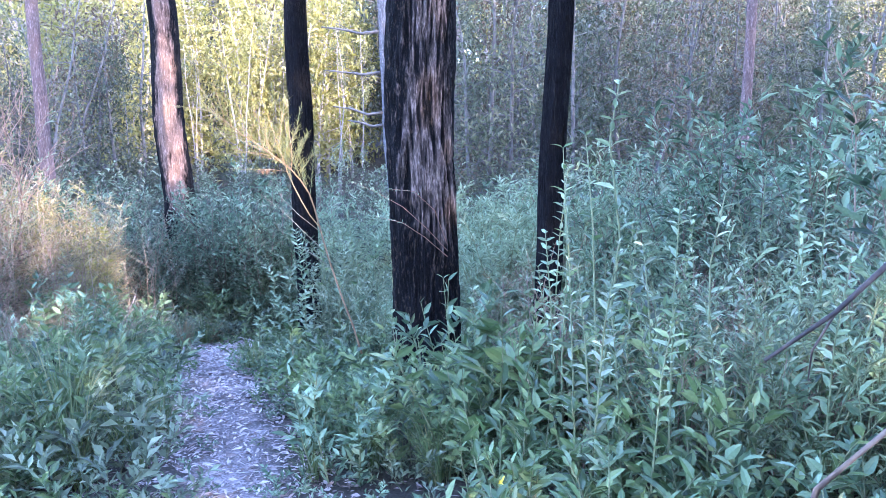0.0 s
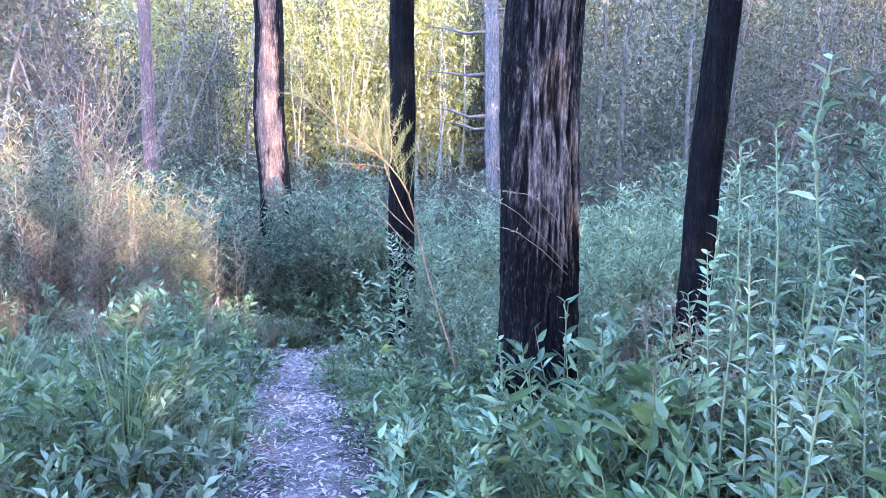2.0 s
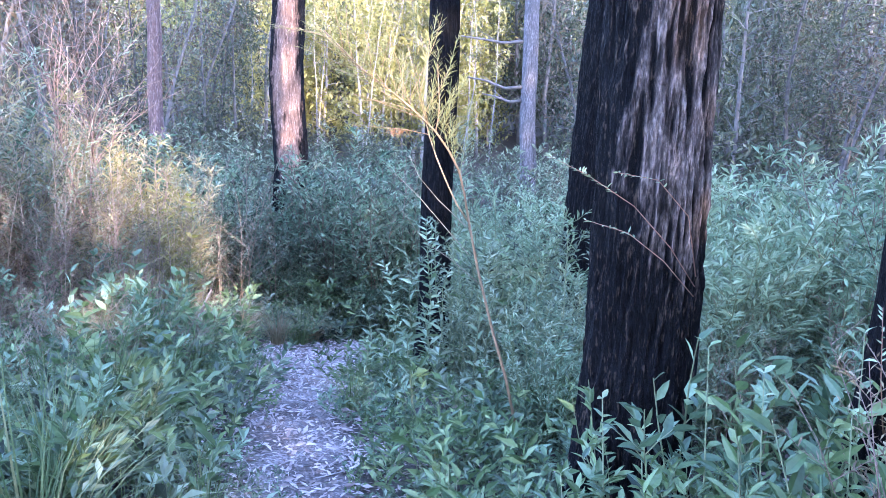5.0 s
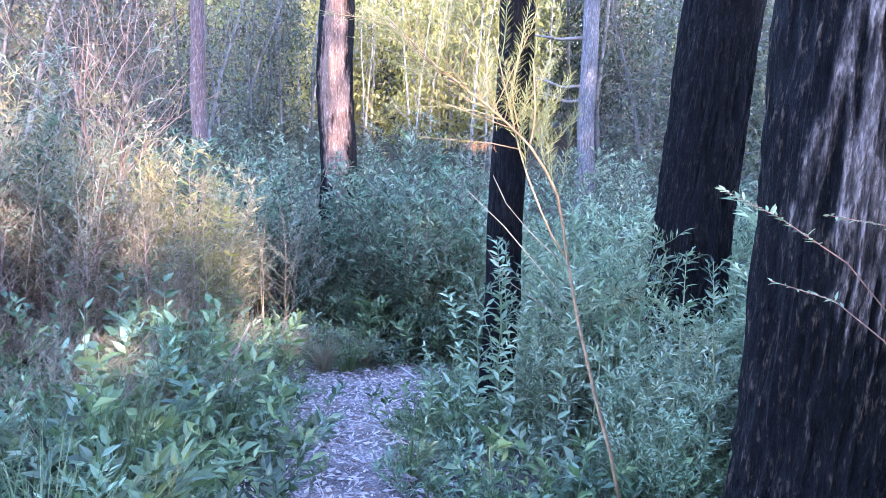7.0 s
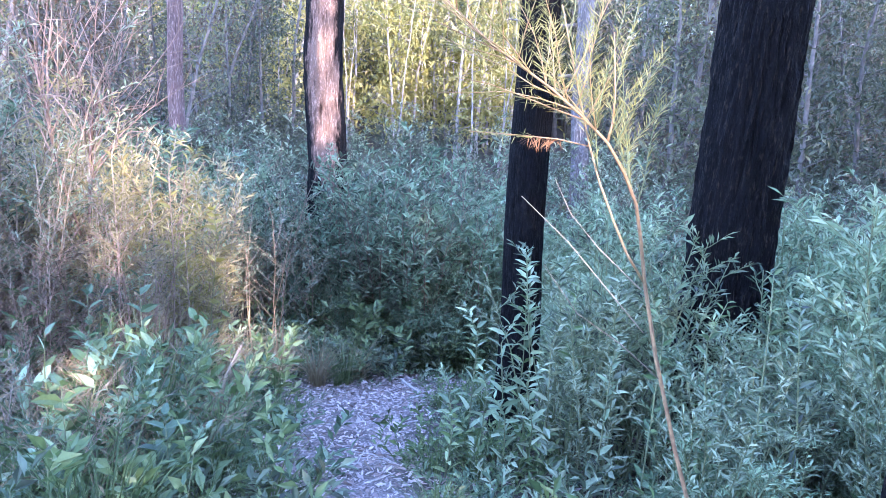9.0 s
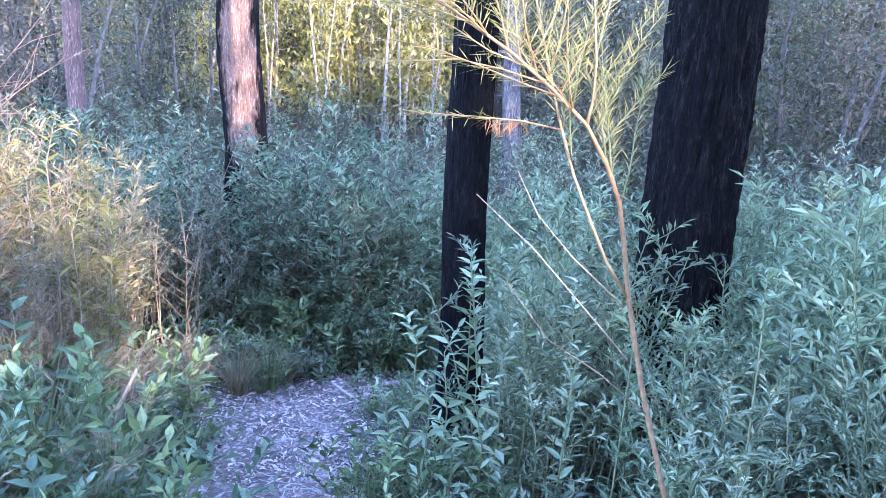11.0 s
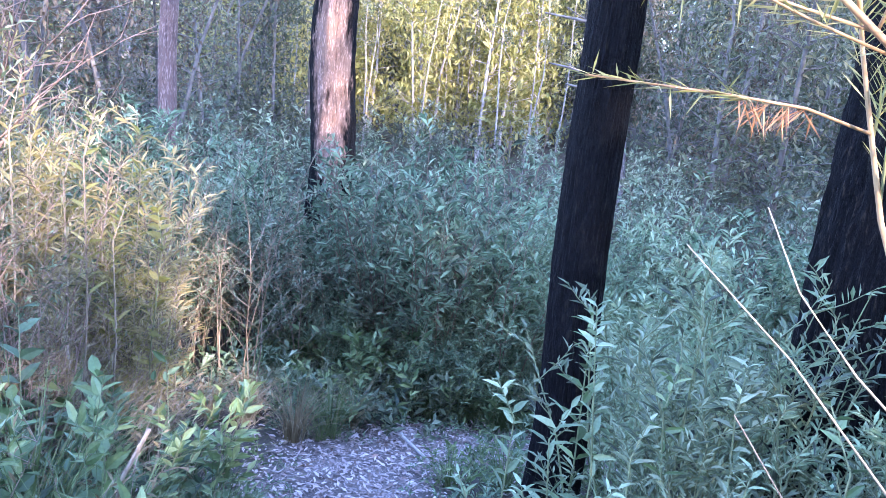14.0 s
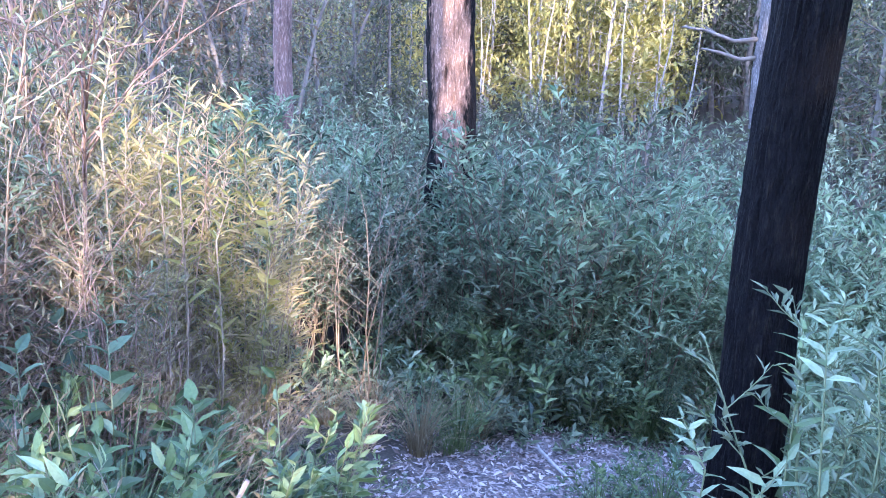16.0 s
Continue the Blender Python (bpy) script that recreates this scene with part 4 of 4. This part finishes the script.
bare("dead_sapling", "dead sapling with a fan of pale forking twigs", "sapling", dead_lines, PINK_TWIG, (-4.45, 7.7, zb))


def shoots(x, y, z, lines, label, seed):
    """Thin regrowth that springs from a burnt trunk."""
    rng = np.random.default_rng(seed)
    o = np.array((x, y, z))
    root = thing("regrowth_shoot", pose(x, y, z), label, "shoot")
    fol = Leaves(True)
    for pts, n in lines:
        line_branch("twig", root, [np.array(p) - o for p in pts], 0.0026, 0.001, RED_TWIG, fol, rng, 0.03, 0.008, n * 2, 0.6, 4)
    tagged(fol.put("foliage", PALE_LEAF, root, seed=seed), kind="stuff")


shoots(0.03, 4.89, 0.78, [([(0.03, 4.91, 0.76), (-0.10, 4.75, 0.93), (-0.25, 4.68, 1.08), (-0.42, 4.66, 1.18), (-0.56, 4.66, 1.24)], 22), ([(0.03, 4.91, 0.72), (-0.12, 4.74, 0.88), (-0.26, 4.70, 0.98), (-0.42, 4.68, 1.02)], 8), ([(0.03, 4.91, 0.80), (-0.05, 4.74, 1.05), (-0.18, 4.66, 1.18), (-0.33, 4.62, 1.2)], 8)], "reddish regrowth twigs with small pale leaves", 95)
shoots(0.62, 4.6, 0.5, [([(0.66, 4.62, 0.35), (0.60, 4.4, 0.6), (0.66, 4.3, 0.9)], 5), ([(0.66, 4.62, 0.35), (0.75, 4.4, 0.65), (0.85, 4.35, 0.95)], 5), ([(0.66, 4.62, 0.35), (0.55, 4.45, 0.6), (0.5, 4.4, 0.85)], 5)], "fan of reddish twigs at a burnt trunk", 96)

# bare side limbs of the grey-barked tree
for k, (z, dx, dz) in enumerate([(3.05, -1.5, 0.0), (2.05, -1.35, 0.1), (4.05, -1.5, 0.05), (1.75, -1.0, 0.05), (4.6, 1.2, 0.3)]):
    bx = -1.25 - 0.04 * (z - ground_z(-1.25, 19.37))
    bare("bare_limb", "bare horizontal limb on the grey-barked tree", "branch", [([(bx, 19.35, z), (bx + dx * 0.35, 19.25, z - 0.06), (bx + dx * 0.7, 19.2, z + dz), (bx + dx, 19.2, z + dz + 0.05)], 0.045, 0.015), ([(bx + dx * 0.5, 19.22, z), (bx + dx * 0.75, 19.3, z + 0.2)], 0.015, 0.006)], FAR_BARK, (bx, 19.35, z))


# ---- leaf litter ----
def litter(name, label, count, seed, near, far, box):
    rng = np.random.default_rng(seed)
    fol = Leaves(False)
    n = 0
    while n < count:
        x, y = rng.uniform(box[0], box[1]), rng.uniform(box[2], box[3])
        d = path_distance(x, y)
        if not near <= d * rng.uniform(0.8, 1.25) < far:
            continue
        a, s = rng.uniform(0, 6.28), rng.uniform(0.5, 1.2) ** 1.5
        fol.add((x, y, ground_z(x, y) + rng.uniform(0.004, 0.018)), (math.cos(a), math.sin(a), rng.normal(0, 0.22)), 0.052 * s, 0.017 * s * rng.uniform(0.5, 1.4))
        n += 1
    return tagged(fol.put(name, LITTER, seed=seed, droop=0.0), label, "leaf litter", kind="stuff")


litter("path_litter", "dry curled leaves and bark chips on the path", 19000, 31, 0.0, 0.55, (-3.6, 1.5, 0.5, 11.2))
litter("floor_litter", "dry fallen leaves under the plants", 9000, 32, 0.45, 2.6, (-4.5, 2.5, 1.0, 11.5))


def fallen_twigs():
    rng = random.Random(33)
    for k in range(46):
        y = rng.uniform(2.2, 10.2)
        px = float(np.interp(y, [q[1] for q in PATH[:12]], [q[0] for q in PATH[:12]]))
        x, a, n = px + rng.uniform(-0.5, 0.5), rng.uniform(0, 6.28), rng.uniform(0.08, 0.22)
        z = ground_z(x, y) + 0.006
        wd = Wood(5)
        wd.add([(-n * math.cos(a), -n * math.sin(a), 0), (0.01, 0.012, 0.006), (n * math.cos(a + 0.3), n * math.sin(a + 0.3), 0.004)], rng.uniform(0.003, 0.006), 0.002)
        ob = wd.put("fallen_twig", STICK if k % 3 else TWIG)
        ob.location = (x, y, z)
        tagged(ob, "short dry twig lying on the path", "twig", "fallen twigs")


fallen_twigs()


# ---- distant forest ----
def forest_tree(name, label, seed, h, r, crown_from, width, clumps, leaf_n, leaf, bark, mat, m, group):
    rng = np.random.default_rng(seed)
    root = thing(name, m, label, "tree", group)
    wood, limbs, fol = Wood(7), Wood(3), Leaves()
    st = bend((0, 0, -0.2), (rng.normal(0, 0.08), rng.normal(0, 0.08), 1), h, 9, rng, 0.06, 0.015)
    wood.add(st, r, r * 0.25)
    for _ in range(clumps):
        u = crown_from + (0.98 - crown_from) * rng.uniform()
        p, d = along(st, u)
        a = rng.uniform(0, 2 * math.pi)
        limb = bend(p, (math.cos(a), math.sin(a), rng.uniform(0.1, 0.8)), width * rng.uniform(0.4, 1.0) * (1.2 - 0.6 * u), 2, rng, 0.2)
        limbs.add(limb, r * 0.25, r * 0.06)
        for _ in range(leaf_n):
            q, d = along(limb, rng.uniform(0.25, 1.0))
            fol.add(q + rng.normal(0, 0.17 * width, 3), rng.normal(0, 1, 3) + np.array((0, 0, -0.3)), leaf * rng.uniform(0.6, 1.2), leaf * 0.36)
    wood.put("trunk", bark, root)
    tagged(limbs.put("limb", bark, root), kind="stuff")
    tagged(fol.put("crown", mat, root, seed=seed), kind="stuff")
    return root


# leaf colour paled towards gold to stand in for sunlight
far_gold = [forest_tree("forest_tree", "young forest tree with sunlight put into its yellow-green leaves", 300 + k, 7 + k, 0.06, 0.06, 1.7, 34, 24, 0.27, PALE_BARK, YELLOW_GREEN, stand(x, y), "sunlit forest")
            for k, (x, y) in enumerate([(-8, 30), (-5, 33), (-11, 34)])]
# darker, duller leaf colours stand in for the forest's shaded side
far_dull = [forest_tree("forest_tree", "forest tree with shade put into its dull leaf colour", 320 + k, 7 + k, 0.08, 0.05, 1.9, 36, 34, 0.2, FAR_BARK, m, stand(x, y), "shaded forest")
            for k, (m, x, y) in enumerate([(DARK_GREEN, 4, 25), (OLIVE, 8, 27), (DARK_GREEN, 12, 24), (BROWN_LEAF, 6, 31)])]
poles = [forest_tree("sapling", "thin straight sapling with a pale stem", 340 + k, 7, 0.035, 0.45, 0.8, 10, 26, 0.13, PALE_BARK, m, stand(x, y), "saplings") for k, (m, x, y) in enumerate([(YELLOW_GREEN, -3, 27), (OLIVE, -4, 28)])]
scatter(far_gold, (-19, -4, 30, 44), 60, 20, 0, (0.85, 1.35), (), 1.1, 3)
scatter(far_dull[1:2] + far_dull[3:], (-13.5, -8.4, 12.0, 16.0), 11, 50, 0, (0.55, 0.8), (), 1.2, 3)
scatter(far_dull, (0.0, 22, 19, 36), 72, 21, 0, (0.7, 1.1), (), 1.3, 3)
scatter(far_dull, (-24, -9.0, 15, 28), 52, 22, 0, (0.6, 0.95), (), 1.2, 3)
scatter(poles, (-12, -4, 27, 38), 14, 23, 0, (0.7, 1.2), (), 0.5, 3)
scatter(far_dull, (-14, 24, 36, 46), 48, 27, 0, (1.1, 1.6), (), 1.2, 3)
thicket("far_woods", "distant wooded hillside", "woods", far_gold[:1] + far_dull[:2], (-60, 45, 45, 75), 170, 24, (1.6, 2.6), 2.0)
thicket("hill_woods", "dark wooded hill beyond the gully", "woods", far_dull[:3], (-75, 50, 75, 110), 130, 51, (2.4, 3.4), 3.0)


# ---- added tall stand that blocks the sun, unseen, outside the walk's view ----
def sun_gap(u, z, rng):
    """Whether leaves are left out here, to aim low sunlight at chosen plants and trunks."""
    if -1.6 < u < 2.0 and 8.36 + 0.2 * math.sin(5 * u) < z < 15.0:
        return rng.uniform() < 0.78
    if 2.0 < u < 2.85 and 7.8 < z < 9.5:
        return True
    return 3.6 < u < 4.4 and 10.3 < z < 14.2 and rng.uniform() < 0.6


def shade_tree(u, seed):
    """One tall dense tree of the added, unseen stand; it casts shade, and low sunlight comes through its cut gaps."""
    rng = np.random.default_rng(seed)
    base = SUN_H * 14 + SUN_Q * u
    tall = 16.5 if 7 < u < 19 else 26.0
    root = thing("shade_tree", stand(base.x, base.y), "unseen tree added to block the low sun", "tree", "sunward stand")
    wood, fol = Wood(8), Leaves()
    wood.add([(0, 0, -0.2), (0.05, 0, tall * 0.3), (0, 0.05, tall * 0.6), (0, 0, tall)], 0.22, 0.05)
    zb = ground_z(base.x, base.y)
    for z in np.arange(0.8, tall, 0.95):
        for du in (-0.8, -0.25, 0.3, 0.85):
            for _ in range(32):
                off, lift, deep = rng.normal(du, 0.3), z + rng.normal(0, 0.34), rng.normal(0, 0.35)
                if sun_gap(u + off, lift + zb, rng):
                    continue
                fol.add((SUN_Q.x * off + SUN_H.x * deep, SUN_Q.y * off + SUN_H.y * deep, lift), rng.normal(0, 1, 3), 0.52, 0.36)
    wood.put("trunk", FAR_BARK, root)
    tagged(fol.put("crown", OLIVE, root, seed=seed), kind="stuff")


for k, u in enumerate(np.arange(-11.65, 33, 2.05)):
    shade_tree(float(u), 500 + k)
